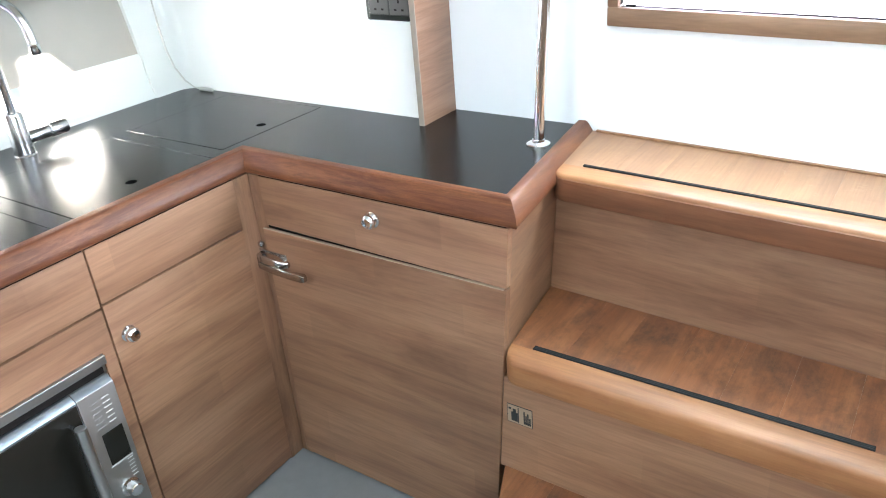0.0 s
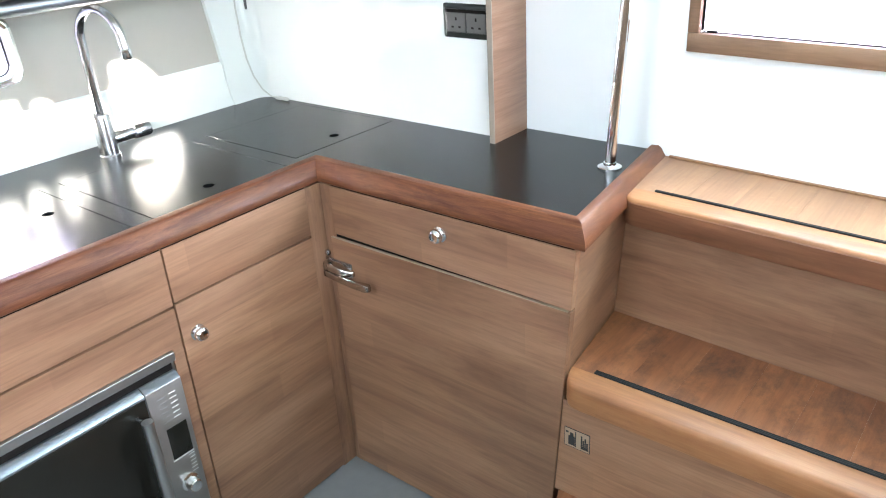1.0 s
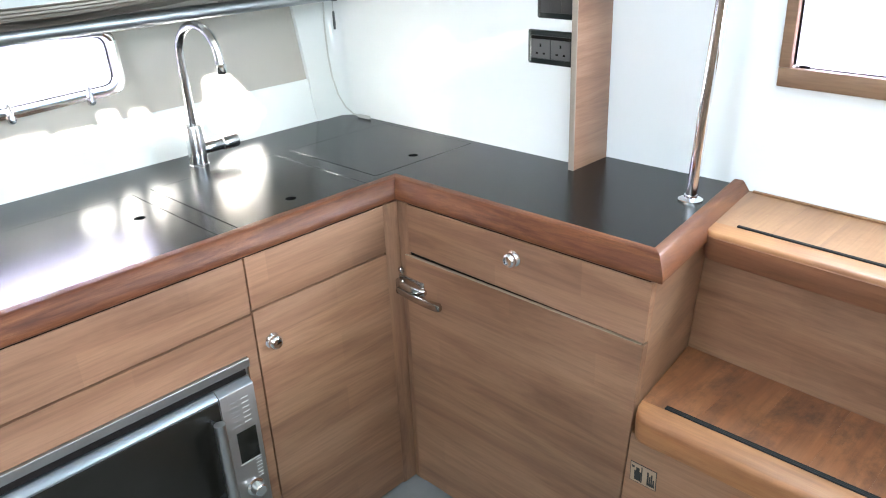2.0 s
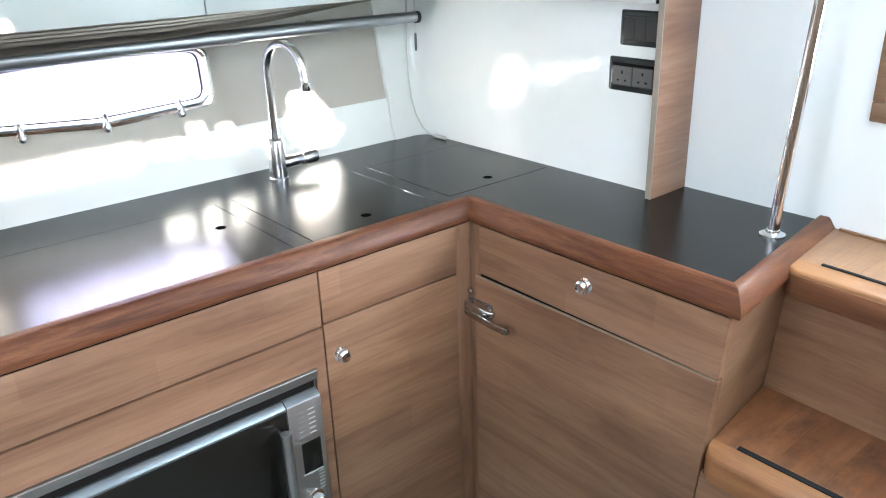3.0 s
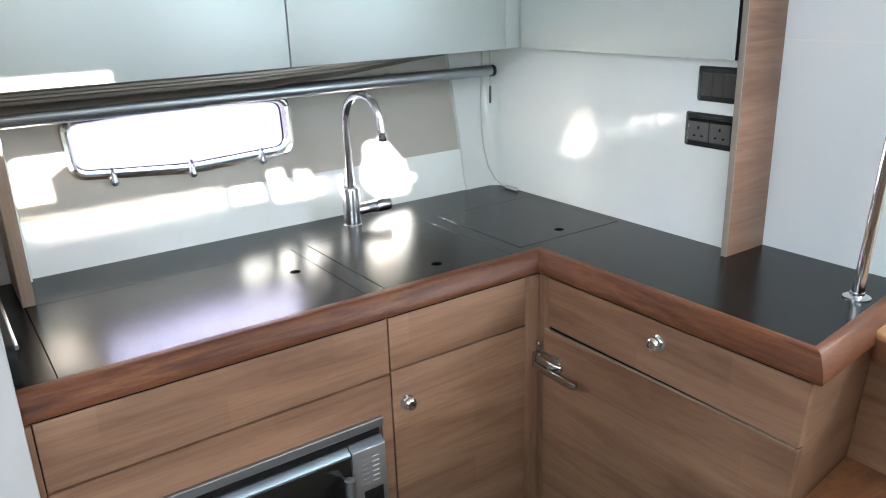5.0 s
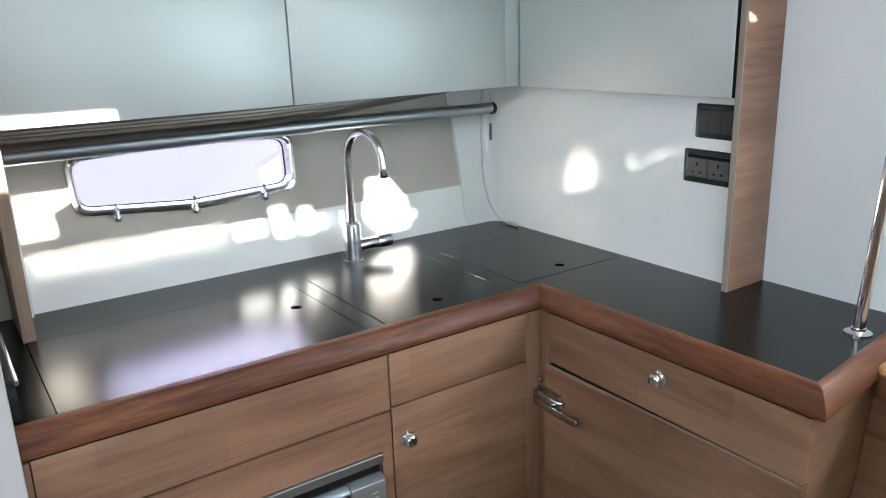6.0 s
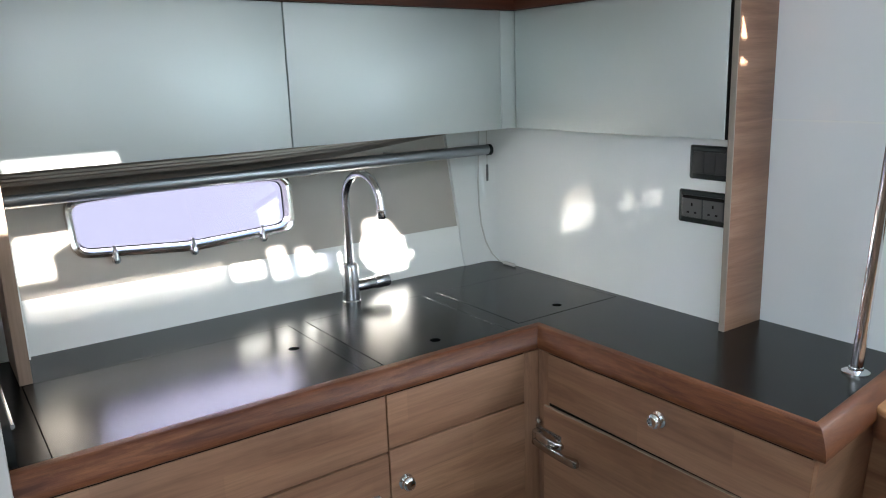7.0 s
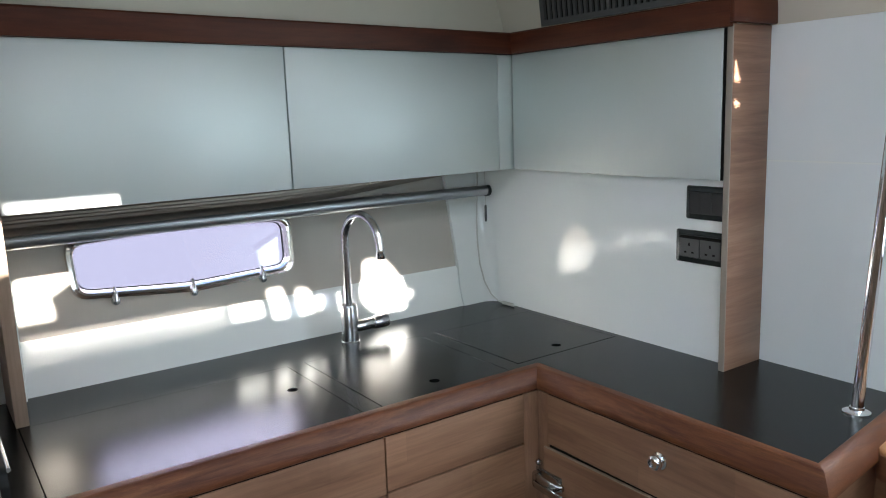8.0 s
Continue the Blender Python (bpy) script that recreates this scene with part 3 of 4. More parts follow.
part("edge_trim", loft([[(-d, -d, z) for d, z in EDGE], [(-d, -0.737 - d, z) for d, z in EDGE]]), mahogany_y, worktop, "rounded reddish mahogany edging")
part("edge_trim", loft([[(-d, -0.737 - d, z) for d, z in EDGE], [(0.460, return_y(0.460) - d * 0.95, z) for d, z in EDGE]]), mahogany_x, worktop, "rounded reddish mahogany edging")


# ---------------------------------------------------------------- base units
def knob(at, axis, parent):
    k = part("knob", lathe([(0.0, 0.0), (0.0185, 0.0), (0.0185, 0.0025), (0.0135, 0.005), (0.0125, 0.007), (0.0150, 0.010), (0.0172, 0.014), (0.0172, 0.018), (0.0150, 0.0225), (0.0115, 0.0248), (0.0095, 0.0242), (0.0, 0.0246)], at, axis), chrome, parent, "polished chrome push knob")
    return k


def hanging(bm, z0, z1, drop):
    """Lowers the edges between z0 and z1 towards the long end of the worktop."""
    for v in bm.verts:
        if z0 < v.co.z < z1 and v.co.x < -0.49:
            v.co.z -= drop * (-0.49 - v.co.x) / 0.7
    return bm


oven_unit = thing("oven_cabinet", "oak laminate base cabinet with drawer and built-in microwave", "cabinet")
part("body", box(-1.20, -0.489, -0.020, 0.60, 0.62, 0.868), black_gap, oven_unit)
part("side_panel", box(-1.205, -1.192, FRONT, 0.60, 0.0, 0.868, 0.001), oak_z, oven_unit)
dr = part("drawer_front", hanging(box(-1.190, -0.488, FRONT, FRONT + 0.02, 0.7385, 0.8695, 0.0012), 0.72, 0.75, 0.007), oak_x, oven_unit)
part("fascia", hanging(grid_plate([-1.190, -0.5155, -0.4885], [0.0, 0.205, 0.642, 0.733], lambda x, z: x > -0.5155 or z > 0.642 or z < 0.205, lambda x, z, k: (x, FRONT + 0.02 * k, z)), 0.72, 0.75, 0.007), oak_x, oven_unit)

door_unit = thing("base_cabinet", "oak laminate base cabinet with drawer above a door", "cabinet")
part("body", box(-0.487, -0.088, -0.022, 0.60, 0.0, 0.868), black_gap, door_unit)
part("drawer_front", box(-0.484, -0.089, FRONT, FRONT + 0.02, 0.7435, 0.8695, 0.0012), oak_x, door_unit)
d = part("door", box(-0.484, -0.089, FRONT, FRONT + 0.02, 0.010, 0.738, 0.0012), oak_x, door_unit)
knob((-0.447, FRONT, 0.652), (0, -1, 0), d)

# dark strips put in for the shade under the worktop edging
part("shadow_gap", box(-0.4838, -0.0892, FRONT + 0.003, FRONT + 0.0194, 0.8698, 0.8733), black_gap, door_unit)
part("shadow_gap", box(-1.1898, -0.4882, FRONT + 0.003, FRONT + 0.0194, 0.8698, 0.8733), black_gap, oven_unit)


corner = thing("corner_post", "oak laminate filler post in the cabinet corner", "filler post")
part("strip", box(-0.0865, FRONT + 0.022, FRONT + 0.004, FRONT + 0.02, 0.0, 0.868, 0.001), oak_rubbed, corner)
part("strip", box(FRONT + 0.0065, FRONT + 0.02, -0.080, FRONT + 0.003, 0.0, 0.868, 0.001), oak_rubbed, corner)

fridge = thing("fridge_cabinet", "oak laminate cabinet with drawer over a latched fridge door", "cabinet")
part("body", box(-0.022, 0.42, -0.655, -0.082, 0.0, 0.868), black_gap, fridge)


def tapered(x0, x1, y0, y1a, y1b, z0, z1, sag=0.0):
    """A panel whose free edge runs from y1a at the bottom to y1b at the top; its lower corner there hangs by sag."""
    bm = loft([[(x0, y0, z0), (x1, y0, z0), (x1, y1a, z0 - sag), (x0, y1a, z0 - sag)], [(x0, y0, z1), (x1, y0, z1), (x1, y1b, z1), (x0, y1b, z1)]])
    bmesh.ops.bevel(bm, geom=bm.edges[:], offset=0.0012, segments=1, affect="EDGES")
    return bm


def end_y(z):
    return -0.764 + (0.868 - z) * 0.073


dr = part("drawer_front", tapered(FRONT, FRONT + 0.02, -0.083, end_y(0.742), end_y(0.8695), 0.742, 0.8695, 0.0082), oak_y, fridge)
knob((FRONT, -0.426, 0.824), (-1, 0, 0), dr)
fd = part("door", tapered(FRONT, FRONT + 0.02, -0.066, end_y(0.0), end_y(0.73), 0.010, 0.728), oak_y, fridge)
def end_face(x, z):
    return end_y(z) - 0.001 + 0.125 * (x + 0.045)


part("end_panel", loft([[(FRONT + 0.0205, -0.66, z), (0.43, -0.60, z), (0.43, end_face(0.43, z), z), (FRONT + 0.0205, end_face(FRONT + 0.0205, z), z)] for z in (0.0, 0.868)]), oak_x, fridge)
part("edge_band", box(FRONT + 0.0006, FRONT + 0.008, -0.747, -0.0665, 0.7281, 0.7290), edge_pale, fridge, "pale edge band")
# the same painted shade under the edging on this side
part("shadow_gap", box(FRONT + 0.003, FRONT + 0.0194, -0.758, -0.0835, 0.8698, 0.8733), black_gap, fridge)
part("gap_lining", box(FRONT + 0.0085, FRONT + 0.0205, -0.745, -0.067, 0.7294, 0.7416), black_gap, fridge)
latch = part("latch", loft([[(x, y, z) for x, z in rounded(FRONT - d, FRONT - 0.0008, zc - h, zc + h, 0.0045, 3)] for y, d, zc, h in ((-0.040, 0.012, 0.648, 0.009), (-0.050, 0.024, 0.649, 0.0145), (-0.072, 0.031, 0.649, 0.0160), (-0.108, 0.031, 0.648, 0.0150), (-0.128, 0.024, 0.646, 0.0110), (-0.140, 0.010, 0.644, 0.007))]), latch_metal, fd, "chrome lift latch")
part("lever", loft([[(x, y, z) for x, z in rounded(FRONT - 0.032 - d, FRONT - 0.032 + t, zc - h, zc + h, 0.003, 3)] for y, d, t, zc, h in ((-0.060, 0.001, 0.004, 0.6370, 0.0085), (-0.100, 0.005, 0.004, 0.6360, 0.0085), (-0.160, 0.008, 0.003, 0.6345, 0.0080), (-0.184, 0.011, 0.005, 0.6380, 0.0092), (-0.214, 0.012, 0.006, 0.6400, 0.0095), (-0.222, 0.009, 0.002, 0.6400, 0.0070))]), latch_metal, latch)
part("back_plate", box(FRONT - 0.003, FRONT - 0.0002, -0.132, -0.034, 0.628, 0.668, 0.001, 1), satin_chrome, latch)
part("screw", lathe([(0.0, 0), (0.009, 0), (0.008, 0.006), (0.004, 0.009), (0.0, 0.009)], (FRONT - 0.0005, -0.050, 0.682), (-1, 0, 0), 14), satin_chrome, fd)

# ---------------------------------------------------------------- microwave oven
oven = thing("microwave_oven", "stainless built-in microwave oven with black glass door", "oven")
OX0, OX1 = -1.165, -0.516
FY = FRONT
part("body", box(OX0, OX1, FY + 0.005, 0.40, 0.21, 0.628), steel, oven)
part("surround", box(OX0 - 0.012, OX1, FY - 0.009, FY + 0.004, 0.6195, 0.641, 0.0012, 1), surround_steel, oven)
part("surround", box(OX0 - 0.012, OX1, FY - 0.009, FY + 0.004, 0.205, 0.225, 0.0015), steel, oven)
part("air_gap", box(OX0, OX1 - 0.012, FY - 0.0075, FY + 0.006, 0.6034, 0.6193), black_gap, oven)
PX = -0.6135
FACE = [(FY + 0.002, 0.23), (FY - 0.030, 0.23), (FY - 0.030, 0.5890), (FY - 0.0285, 0.5915), (FY - 0.014, 0.6020), (FY - 0.011, 0.6030), (FY + 0.002, 0.6030)]   # chamfered upper edge
dp = part("door", loft([[(x, y, z) for y, z in FACE] for x in (OX0, PX - 0.001)]), oven_band, oven)
part("door_glass", box(OX0 + 0.012, PX - 0.002, FY - 0.0325, FY - 0.028, 0.25, 0.5860, 0.002), glass_black, dp)
hd = part("handle", tube([(-0.638, FY - 0.064, 0.557), (-0.637, FY - 0.064, 0.27)], 0.0122, 20), steel, dp)
part("mount", lathe([(0.0055, 0.0), (0.0055, 0.030)], (-0.642, FY - 0.0325, 0.551), (0.1, -1, 0.0), 16), satin_chrome, hd)
part("mount", lathe([(0.0075, 0.0), (0.0075, 0.034)], (-0.637, FY - 0.0325, 0.28), (0, -1, 0), 16), chrome, hd)
cp = part("control_panel", loft([[(x, y, z) for y, z in FACE] for x in (PX + 0.001, -0.5275)]), surround_steel, oven)
part("top_edge", loft([[(x, y - 0.0008, z + 0.0008) for y, z in FACE[3:6] + [(FY - 0.006, 0.596)]] for x in (PX + 0.0012, -0.5277)]), oven_band, cp)
part("display", box(-0.588, -0.539, FY - 0.0318, FY - 0.0295, 0.403, 0.485, 0.0008), glass_black, cp)
for k in range(6):
    part("print_mark", box(-0.590, -0.572, FY - 0.0306, FY - 0.0295, 0.5645 - k * 0.0125, 0.5668 - k * 0.0125), print_grey, cp)
    part("print_mark", box(-0.563, -0.546, FY - 0.0306, FY - 0.0295, 0.566 - k * 0.0125, 0.5685 - k * 0.0125), print_light, cp)
    part("print_mark", box(-0.552, -0.538, FY - 0.0306, FY - 0.0295, 0.392 - k * 0.0095, 0.394 - k * 0.0095), print_light, cp)
part("print_mark", box(-0.590, -0.537, FY - 0.0306, FY - 0.0295, 0.3975, 0.4005), print_light, cp)
part("dial", lathe([(0.0, 0), (0.021, 0.0), (0.0215, 0.004), (0.0165, 0.006), (0.0150, 0.026), (0.0130, 0.0285), (0.0, 0.029)], (-0.566, FY - 0.030, 0.326), (0, -1, 0)), chrome, cp, "polished control dial")

# ---------------------------------------------------------------- steps
stairs = thing("cabin_steps", "worn varnished teak cabin steps with black grip strips", "steps")
SY1 = -1.66
RISE = [(0.900, 0.178, 0.4622, 0.244, 0.055), (0.577, -0.070, 0.246, -0.045, 0.0), (0.255, -0.320, -0.042, -0.295, 0.0)]


def prism(outline, z0, z1):
    return loft([[(x, y, z) for x, y in outline] for z in (z0, z1)])


for zt, xf, xb, xr, sk in RISE:
    th = 0.063
    side = (lambda x: end_face(max(x, -0.045), min(zt, 0.868)) - 0.0025) if zt > 0.3 else (lambda x: end_face(-0.02, 0.255) - 0.006 + 0.4 * min(0.0, x + 0.02))
    tread = part("tread", skewed(prism([(xf + 0.055, side(xf + 0.055)), (xb, side(xb)), (xb, SY1), (xf + 0.055, SY1)], zt - th, zt - 0.010), sk, -0.77), teak_y, stairs)
    outline = [(xf + 0.060, zt - th), (xf + 0.010, zt - th), (xf + 0.003, zt - th + 0.003), (xf, zt - th + 0.010), (xf, zt - 0.011), (xf + 0.0015, zt - 0.006), (xf + 0.005, zt - 0.002), (xf + 0.010, zt), (xf + 0.060, zt)]
    rows = []
    for dy, pull_ in ((0.0, 0.034), (0.005, 0.020), (0.014, 0.008), (0.024, 0.002), (0.036, 0.0), (1.0, 0.0)):
        rows.append([(x + pull_ * max(0.0, 1 - (x - xf) / 0.055), max(SY1, side(x) - dy), z) for x, z in outline])
    nosing = part("nosing", skewed(loft(rows), sk, -0.77), teak_y, tread, "smooth lighter teak nosing")
    # thin shell that paints the shade on the top nosing's upright face
    if zt > 0.8:
        shell = [(xf + 0.012, zt - th - 0.0008), (xf + 0.003, zt - th + 0.001), (xf - 0.0012, zt - th + 0.008), (xf - 0.0012, zt - 0.010), (xf + 0.0035, zt - 0.0065)]
        rows = [[(x + pull_ * max(0.0, 1 - (x - xf) / 0.055), max(SY1, side(x) - dy - 0.0002), z) for x, z in shell] for dy, pull_ in ((0.0, 0.034), (0.005, 0.020), (0.014, 0.008), (0.024, 0.002), (0.036, 0.0), (1.0, 0.0))]
        part("front_strip", skewed(loft(rows), sk, -0.77), teak_shaded, tread, "nosing front with shade put into its darker teak")
    k, widths = 0, (0.125, 0.095, 0.12, 0.10, 0.105, 0.115, 0.09, 0.12, 0.11)
    ya = -0.735
    while ya > SY1 + 0.01:
        yb = max(SY1, ya - widths[k % 9])
        ends = [(xf + 0.0602, ya), (xb, ya)] if k else [(xf + 0.0602, side(xf + 0.0602)), (xb, side(xb))]
        part("plank", skewed(prism(ends + [(xb, yb + 0.0003), (xf + 0.0602, yb + 0.0003)], zt - 0.0102, zt - (0.00015 if k % 2 else 0.0)), sk, -0.77), teak_x if zt < 0.8 else teak_sheen, tread)
        ya, k = yb, k + 1
    strip = bmesh.new()
    for off in (0.0, 0.0042, 0.0084) if zt < 0.8 else (0.0, 0.0042):
        box(xf + 0.061 + off, xf + 0.0648 + off, -1.436, -0.792, zt - 0.002, zt + 0.0035, 0.0012, 1, bm=strip)
    box(xf + 0.062, xf + (0.0730 if zt < 0.8 else 0.0685), -1.435, -0.793, zt - 0.002, zt + 0.0018, bm=strip)
    part("grip_strip", skewed(strip, sk, -0.77), rubber, stairs, "black ribbed rubber strip")
    low = zt - 0.323 if zt > 0.3 else 0.0
    left = lambda z: end_face(max(xr, -0.045), z) - 0.002
    part("riser", skewed(loft([[(xr, SY1, z), (xr, left(z), z), (xr + 0.02, left(z), z), (xr + 0.02, SY1, z)] for z in (low, zt - th)]), sk, -0.77), oak_y, stairs)
part("back_strip", skewed(box(WALL_X - 0.010, WALL_X - 0.001, SY1, -0.729, 0.9, 0.905, 0.002), SK, -0.72), teak_sheen, stairs)
part("carcass", box(0.268, 0.37, SY1 + 0.002, -0.78, 0.0, 0.83), black_gap, stairs)
plate = thing("safety_sticker", "small buff sticker with two dark pictograms", "sticker")
part("border", box(-0.0456, -0.0449, -0.8075, -0.7455, 0.3935, 0.4435), dark_plastic, plate)
part("ground", box(-0.0462, -0.0449, -0.806, -0.7470, 0.395, 0.442), sticker, plate)
sign = box(-0.0468, -0.0460, -0.7715, -0.7560, 0.400, 0.424)
box(-0.0468, -0.0460, -0.7680, -0.7600, 0.4242, 0.433, bm=sign)
box(-0.0468, -0.0460, -0.7745, -0.7722, 0.398, 0.439, bm=sign)
box(-0.0468, -0.0460, -0.7558, -0.7495, 0.4300, 0.4345, bm=sign)
part("pictogram", sign, dark_plastic, plate)
sign = box(-0.0468, -0.0460, -0.8040, -0.7865, 0.400, 0.406)
for ya, zb in ((-0.8032, 0.420), (-0.7985, 0.431), (-0.7940, 0.424), (-0.7895, 0.434)):
    box(-0.0468, -0.0460, ya, ya + 0.0032, 0.4062, zb, bm=sign)
part("pictogram", sign, dark_plastic, plate)

# ---------------------------------------------------------------- on and over the worktop
post = thing("grab_pole", "polished stainless grab pole from worktop to deckhead", "pole")
part("tube", tube([(0.302, -0.653, COUNTER), (0.347, -0.702, 2.06)], 0.0122, 24), chrome, post)
part("flange", lathe([(0.0, 0), (0.0275, 0.0), (0.0275, 0.003), (0.022, 0.006), (0.015, 0.008), (0.0145, 0.013), (0.0, 0.013)], (0.302, -0.653, COUNTER)), chrome, post)

divider = thing("divider_panel", "upright oak panel beside the sockets", "panel")
part("board", box(0.3145, WALL_X - 0.001, -0.327, -0.3115, COUNTER, 1.735, 0.001), panel_oak, divider)
part("edge_band", box(0.3115, 0.3144, -0.3272, -0.3112, COUNTER, 1.735, 0.0006, 1), band_grey, divider)

left_panel = thing("end_panel", "beige-brown wooden end panel standing on the worktop", "panel")
part("board", box(-1.135, -1.108, 0.440, 0.66, COUNTER, 1.385, 0.001), panel_beige, left_panel)

guard = thing("cooker_guard", "black guard board with a chrome rim at the worktop end", "guard")
part("board", loft([[(x, y, z) for y, z in rounded(0.004, 0.425, COUNTER, 0.992, 0.03)] for x in (-1.2025, -1.186)]), anthracite, guard)
part("rim", tube([(-1.183, 0.030, 0.985), (-1.183, 0.30, 0.988), (-1.183, 0.395, 0.984), (-1.183, 0.418, 0.962), (-1.183, 0.42, 0.93)], 0.0045), chrome, guard)

tap = thing("kitchen_tap", "satin chrome swan-neck kitchen tap with side lever", "tap")
TX, TY = -0.264, 0.515
part("body", lathe([(0.0, 0), (0.027, 0.0), (0.027, 0.006), (0.0245, 0.009), (0.0245, 0.108), (0.021, 0.115), (0.014, 0.118), (0.0, 0.118)], (TX, TY, COUNTER)), satin_chrome, tap)
reach = Vector((0.157, -0.988, 0.0))
pts = [Vector((TX, TY, 1.02)), Vector((TX, TY, 1.12)), Vector((TX, TY, 1.205))]
for a in range(0, 181, 10):
    pts.append(Vector((TX, TY, 1.214)) + reach * (0.077 - 0.077 * math.cos(radians(a))) + Vector((0, 0, 0.077 * math.sin(radians(a)))))
end = pts[-1]
pts.append(end + Vector((0, 0, -0.018)) + reach * 0.004)
part("spout", tube(pts, 0.0112, 20), satin_chrome, tap)
part("nozzle", lathe([(0.0, 0), (0.0105, 0), (0.0135, -0.004), (0.0135, -0.022), (0.011, -0.026), (0.0, -0.026)], end + Vector((0, 0, -0.012)) + reach * 0.003), chrome, tap)
part("lever", lathe([(0.0, 0.0), (0.0165, 0.0), (0.0165, 0.058), (0.0155, 0.060), (0.0195, 0.062), (0.0195, 0.102), (0.017, 0.107), (0.0, 0.107)], (TX + 0.015, TY, 0.955), (1, -0.1, 0.04)), satin_chrome, tap)

# ---------------------------------------------------------------- wall cabinets
CZ0, CZ1 = 1.378, 1.727


def rising(bm):
    """Lifts the upper edges along the long side: they climb slightly away from the corner."""
    for v in bm.verts:
        if v.co.z > 1.6 and v.co.x < 0.249:
            v.co.z += 0.0148 * (0.249 - v.co.x)
    return bm


def wall_cabinet_x(x0, x1):
    c = thing("wall_cabinet", "silver-grey flat-fronted wall cabinet without handle", "cabinet", "wall cabinets")
    part("body", rising(box(x0 + 0.001, x1 - 0.001, CAB_Y + 0.022, 0.66, CZ0 + 0.004, CZ1)), silver, c)
    part("door", rising(box(x0 + 0.0014, x1 - 0.0014, CAB_Y, CAB_Y + 0.02, CZ0, CZ1, 0.0012)), silver, c)


wall_cabinet_x(-1.108, -0.444)
wall_cabinet_x(-0.443, 0.249)
filler = thing("cabinet_filler", "silver-grey filler strip between wall cabinets", "filler post")
part("strip", box(0.251, CAB_X + 0.021, CAB_Y + 0.003, CAB_Y + 0.02, CZ0, CZ1, 0.001), silver, filler)
c = thing("wall_cabinet", "silver-grey flat-fronted wall cabinet above the sockets", "cabinet", "wall cabinets")
part("body", box(CAB_X + 0.022, 0.362, -0.309, CAB_Y, CZ0 + 0.004, CZ1), silver, c)
part("door", box(CAB_X, CAB_X + 0.02, -0.305, CAB_Y - 0.001, CZ0, CZ1, 0.0012), silver, c)

part("shadow_gap", box(CAB_X + 0.003, CAB_X + 0.02, -0.3108, -0.3055, CZ0, CZ1), black_gap, c)

cornice = thing("cornice", "dark mahogany cornice along the top of the cabinets", "cornice")
CO = [(0.002, 1.728), (-0.016, 1.728), (-0.018, 1.732), (-0.018, 1.786), (-0.014, 1.791), (0.03, 1.791), (0.03, 1.728)]
part("rail", rising(loft([[(-1.2, CAB_Y + o, z) for o, z in CO], [(0.249, CAB_Y + o, z) for o, z in CO], [(CAB_X + o, CAB_Y + o, z) for o, z in CO]])), fascia_x, cornice)
part("rail", loft([[(CAB_X + o, CAB_Y + o, z) for o, z in CO], [(CAB_X + o, -0.328 + o * 0.3, z) for o, z in CO]]), fascia_y, cornice)
part("end_block", box(0.288, WALL_X - 0.003, -0.345, -0.327, 1.736, 1.80, 0.004), fascia_x, cornice)

vent = thing("air_vent", "grey louvred air vent on the headliner", "vent")


def on_liner(y, up, out):
    z = 1.797 + up
    return (0.335 - 0.111 * (z - 1.70) - out, y, z)


part("frame", pierced((-0.30, 0.312, 0.0, 0.14), [(-0.285, 0.016), (0.296, 0.016), (0.296, 0.124), (-0.285, 0.124)], lambda u, v, d: on_liner(u, v, 0.012 - d), 0.012), mid_plastic, vent)
part("backing", loft([[on_liner(-0.29, u, o) for u, o in ((0.01, 0.0005), (0.13, 0.0005), (0.13, 0.002), (0.01, 0.002))], [on_liner(0.302, u, o) for u, o in ((0.01, 0.0005), (0.13, 0.0005), (0.13, 0.002), (0.01, 0.002))]]), black_gap, vent)
for k in range(28):
    y = -0.280 + k * 0.0205
    part("slat", loft([[on_liner(y, 0.014, 0.003), on_liner(y + 0.009, 0.014, 0.003), on_liner(y + 0.009, 0.014, 0.010), on_liner(y, 0.014, 0.010)],
                       [on_liner(y, 0.126, 0.003), on_liner(y + 0.009, 0.126, 0.003), on_liner(y + 0.009, 0.126, 0.010), on_liner(y, 0.126, 0.010)]]), mid_plastic, vent)

# aluminium light rail under the cabinets
rail = thing("light_rail", "satin aluminium tube and ribbed strip under the wall cabinets", "rail")
RP = [(0.60, 1.390), (0.545, 1.390), (0.545, 1.374), (0.5475, 1.371), (0.5475, 1.366), (0.5452, 1.363), (0.5452, 1.357), (0.5485, 1.354), (0.5485, 1.349), (0.5462, 1.346), (0.5475, 1.338), (0.553, 1.333), (0.557, 1.318), (0.62, 1.318), (0.64, 1.39)]
slim = [(-1.106, 1.0), (-0.5, 0.98), (-0.25, 0.80), (0.05, 0.42), (0.285, 0.16)]
part("ribbed_strip", loft([[(x, y, 1.390 - (1.390 - z) * f) for y, z in RP] for x, f in slim]), rail_metal, rail, "ribbed strip with under-cabinet shade in its brown tone")
part("tube", tube([(-1.106, 0.578, 1.304), (-0.4, 0.578, 1.304), (0.300, 0.578, 1.303)], [0.0195, 0.0195, 0.0165], 28), tube_metal, rail, "bluish satin aluminium tube")
part("end_cap", lathe([(0.0, 0), (0.0185, 0), (0.0185, 0.012), (0.016, 0.014), (0.0, 0.014)], (0.298, 0.578, 1.3015), (1, 0, 0), 24), anthracite, rail, "dark end cap")
for bx in (-0.72, -0.02):
    part("bracket", box(bx - 0.008, bx + 0.008, 0.586, 0.70, 1.306, 1.314, 0.002, 1), satin_chrome, rail)

port = thing("porthole", "opening porthole with polished steel frame and clips", "porthole", kind="")


def on_hull(u, v, out):
    return Vector((u, hull_y(v) + 0.006 - out, v))


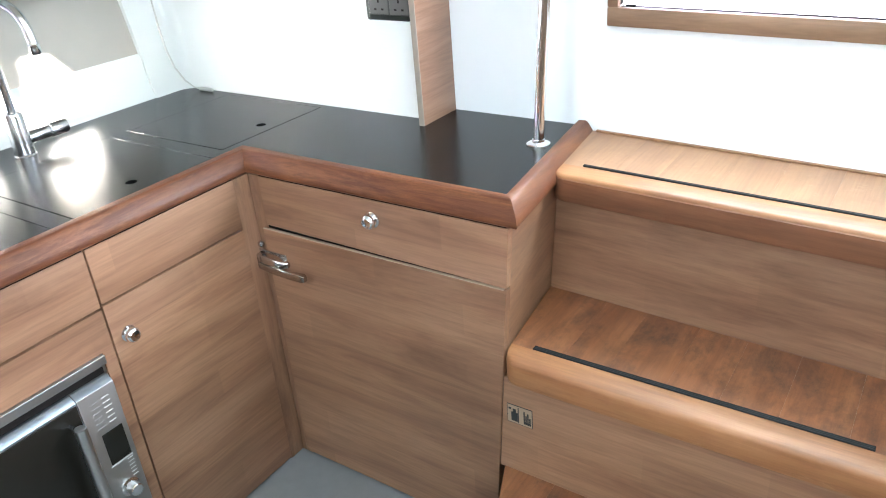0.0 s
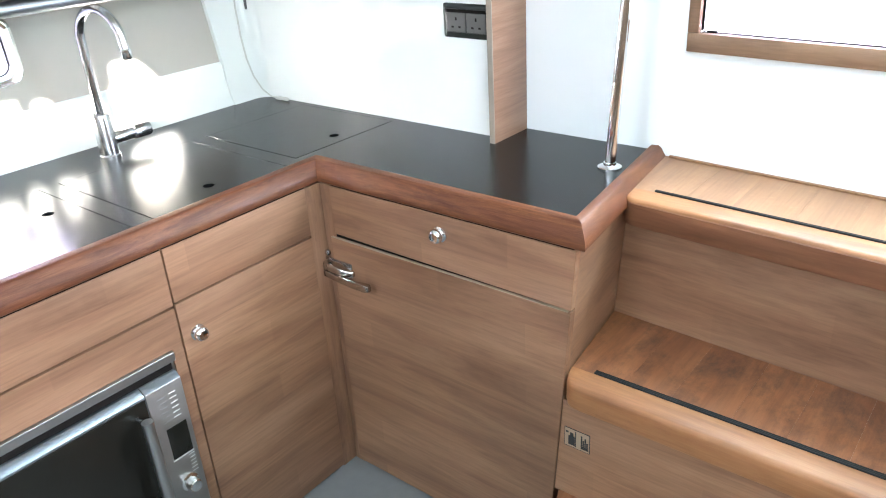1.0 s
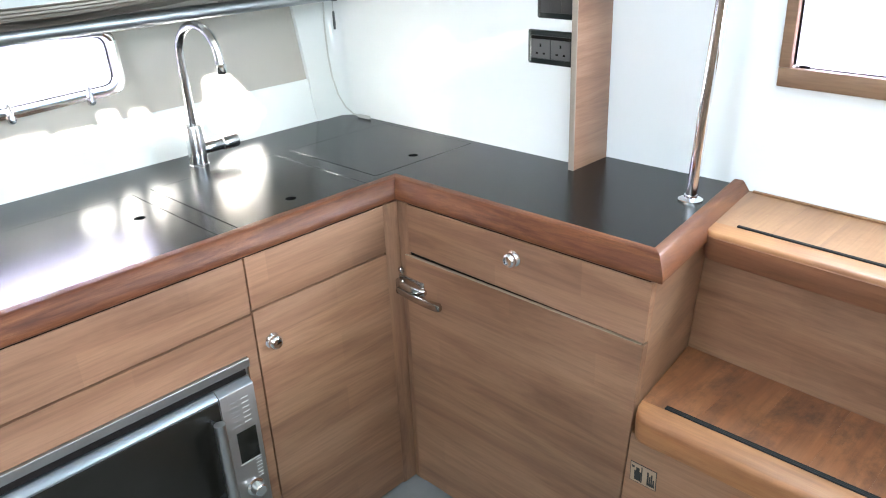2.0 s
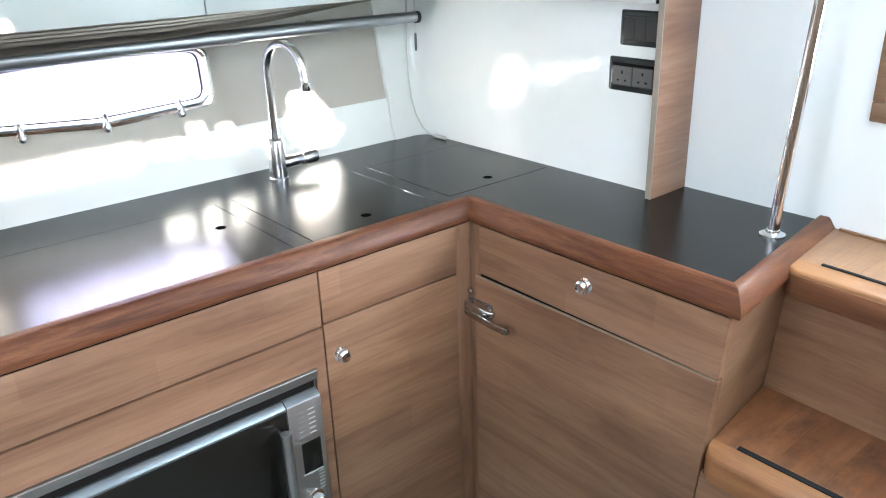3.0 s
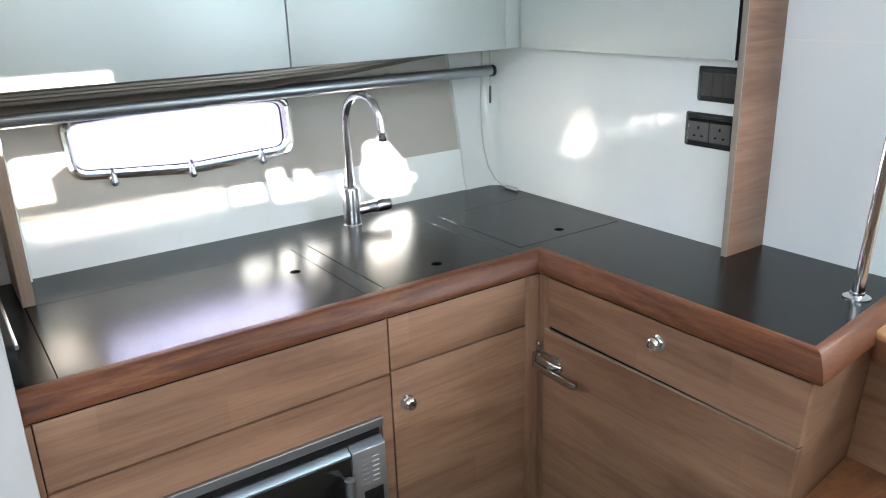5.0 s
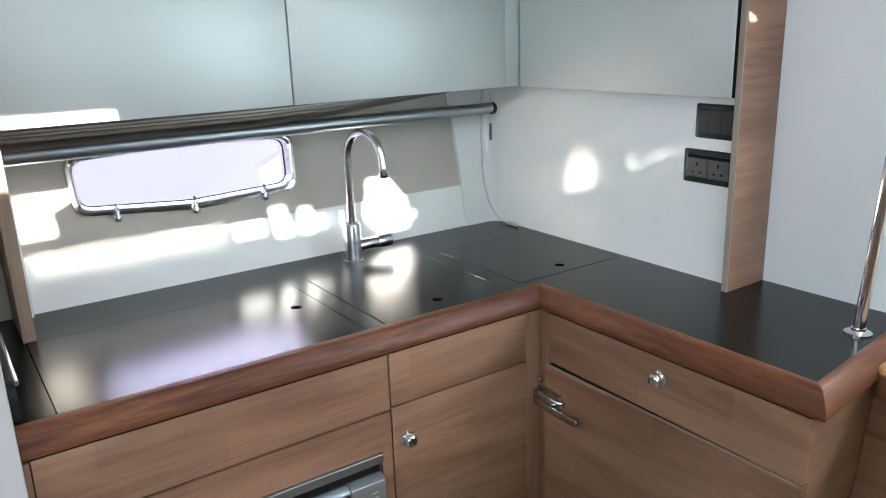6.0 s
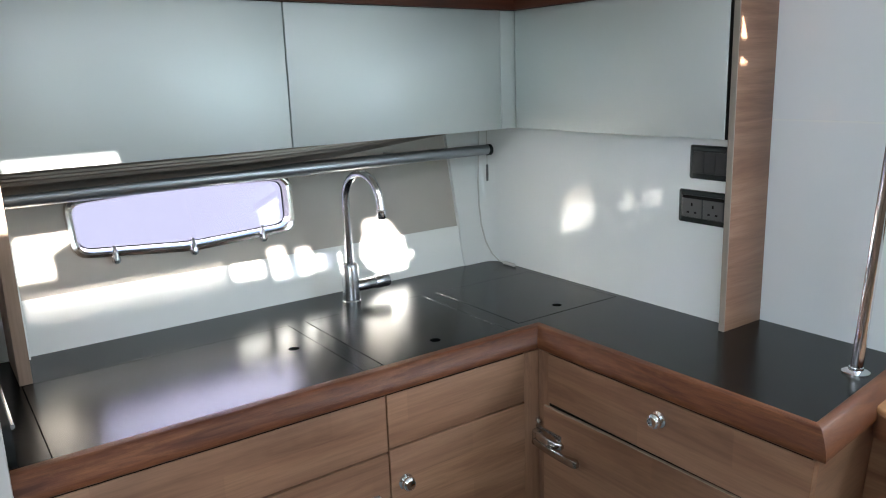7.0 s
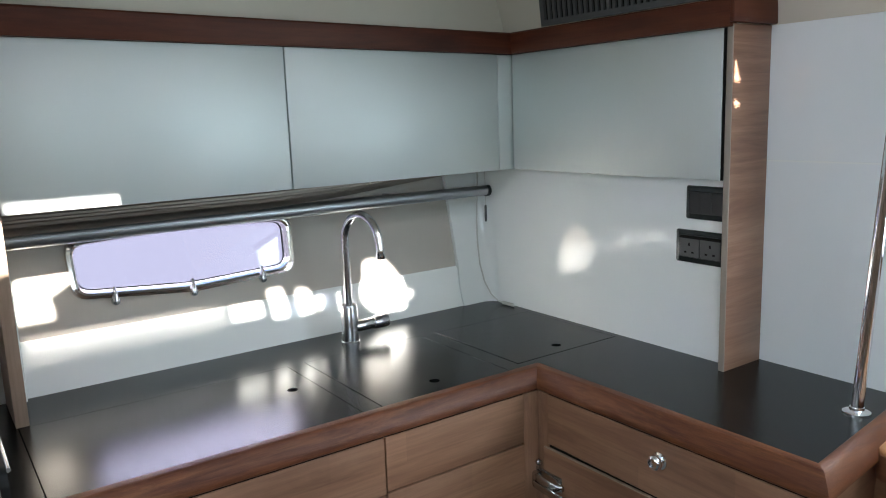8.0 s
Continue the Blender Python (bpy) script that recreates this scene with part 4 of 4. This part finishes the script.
cu, cv = -0.66, 1.20
grow = lambda k: [(cu + (u - cu) * (1 + k / 0.29), cv + (v - cv) * (1 + k / 0.075)) for u, v in port_line]
rim = loft([[on_hull(u, v, -0.03) for u, v in grow(-0.008)], [on_hull(u, v, 0.002) for u, v in grow(-0.0075)], [on_hull(u, v, 0.011) for u, v in grow(-0.004)], [on_hull(u, v, 0.014) for u, v in grow(0.002)], [on_hull(u, v, 0.012) for u, v in grow(0.010)], [on_hull(u, v, 0.0) for u, v in grow(0.013)], [on_hull(u, v, -0.03) for u, v in grow(0.013)]], smooth=True)
caps = [f for f in rim.faces if len(f.verts) > 4]
bmesh.ops.delete(rim, geom=caps, context="FACES_ONLY")
part("frame", rim, warm_chrome, port)
pp = part("pane", loft([[on_hull(u, v, -0.026) for u, v in grow(-0.001)], [on_hull(u, v, -0.032) for u, v in grow(-0.001)]]), glass, port)
pp.visible_shadow = False
part("gasket", tube([on_hull(u, v, -0.022) for u, v in grow(-0.0085)], 0.0022, 8, True), anthracite, port)
for u, v in ((-0.862, 1.121), (-0.663, 1.112), (-0.465, 1.118)):
    cl = part("clip", tube([on_hull(u, v + 0.028, 0.014), on_hull(u, v + 0.012, 0.022), on_hull(u, v - 0.004, 0.02), on_hull(u, v - 0.012, 0.008)], [0.005, 0.006, 0.007, 0.006], 10), satin_chrome, port)
    part("thumb_nut", lathe([(0.0, 0.0), (0.011, 0.0), (0.012, 0.004), (0.009, 0.01), (0.0, 0.012)], on_hull(u, v - 0.006, 0.012), (0, -1, 0), 14), satin_chrome, cl)

# ---------------------------------------------------------------- sockets, cables
WX = 0.363


def face_plate(name, label, category, y0, y1, z0, z1):
    t_ = thing(name, label, category)
    part("frame", loft([[(x, y, z) for y, z in rounded(y0 + i, y1 - i, z0 + j, z1 - j, 0.006, 3)] for x, i, j in ((WX, 0, 0), (WX - 0.003, 0.0, 0.0), (WX - 0.0055, 0.003, 0.0015), (WX - 0.0090, 0.0105, 0.003), (WX - 0.0100, 0.0125, 0.0045))]), gloss_anthracite, t_)
    return t_


sock = face_plate("double_socket", "dark grey double three-pin wall socket", "socket", -0.300, -0.143, 1.157, 1.242)
part("module_tray", box(WX - 0.0125, WX - 0.0098, -0.286, -0.159, 1.172, 1.230, 0.001, 1), dark_plastic, sock)
part("spirit_strip", box(WX - 0.0130, WX - 0.0122, -0.284, -0.161, 1.2215, 1.229), black_gap, sock)
for yc in (-0.191, -0.253):
    o = part("outlet", box(WX - 0.0145, WX - 0.0124, yc - 0.029, yc + 0.029, 1.1745, 1.221, 0.001, 1), mid_plastic, sock)
    part("pin_slot", box(WX - 0.0150, WX - 0.0143, yc - 0.0025, yc + 0.0025, 1.2025, 1.2105), black_gap, o)
    for s in (-1, 1):
        part("pin_slot", box(WX - 0.0150, WX - 0.0143, yc + s * 0.011 - 0.0035, yc + s * 0.011 + 0.0035, 1.184, 1.1885), black_gap, o)
sw = face_plate("switch_plate", "dark grey light switch plate with rockers", "switch", -0.300, -0.172, 1.271, 1.356)
part("module_tray", box(WX - 0.0125, WX - 0.0098, -0.288, -0.188, 1.286, 1.343, 0.001, 1), dark_plastic, sw)
for k in range(3):
    yy = -0.286 + k * 0.0322
    part("rocker", loft([[(x, y, z) for y, z in ((yy, 1.288), (yy + 0.0312, 1.288), (yy + 0.0312, 1.3405), (yy, 1.3405))] for x in (WX - 0.0124, WX - 0.0155)]), dark_plastic, sw)

cord = thing("cable", "thin white cable hanging down the splash wall", "cable")
cp_ = [(0.283, 0.600, 1.380), (0.281, 0.602, 1.30), (0.279, 0.606, 1.20), (0.282, 0.607, 1.12), (0.289, 0.606, 1.05), (0.303, 0.602, 0.99), (0.322, 0.592, 0.945), (0.338, 0.575, 0.921), (0.346, 0.556, 0.9165)]
part("lead", tube(cp_, 0.0026, 8), cable_white, cord)
part("plug", lathe([(0.0, 0), (0.005, 0.0), (0.0058, 0.003), (0.0058, 0.052), (0.0035, 0.058), (0.0, 0.058)], (0.346, 0.560, 0.9162), (0.02, -1, 0), 12), cable_white, cord, "small pale plug")
pull = thing("pull_cord", "short grey pull cord under the light rail", "cord")
part("string", tube([(0.308, 0.592, 1.384), (0.308, 0.592, 1.25)], 0.0016, 6), cable_white, pull)
part("toggle", lathe([(0.0, 0.0), (0.0035, 0.001), (0.0042, 0.02), (0.0035, 0.055), (0.0, 0.057)], (0.308, 0.592, 1.196), (0, 0, 1), 10), mid_plastic, pull)
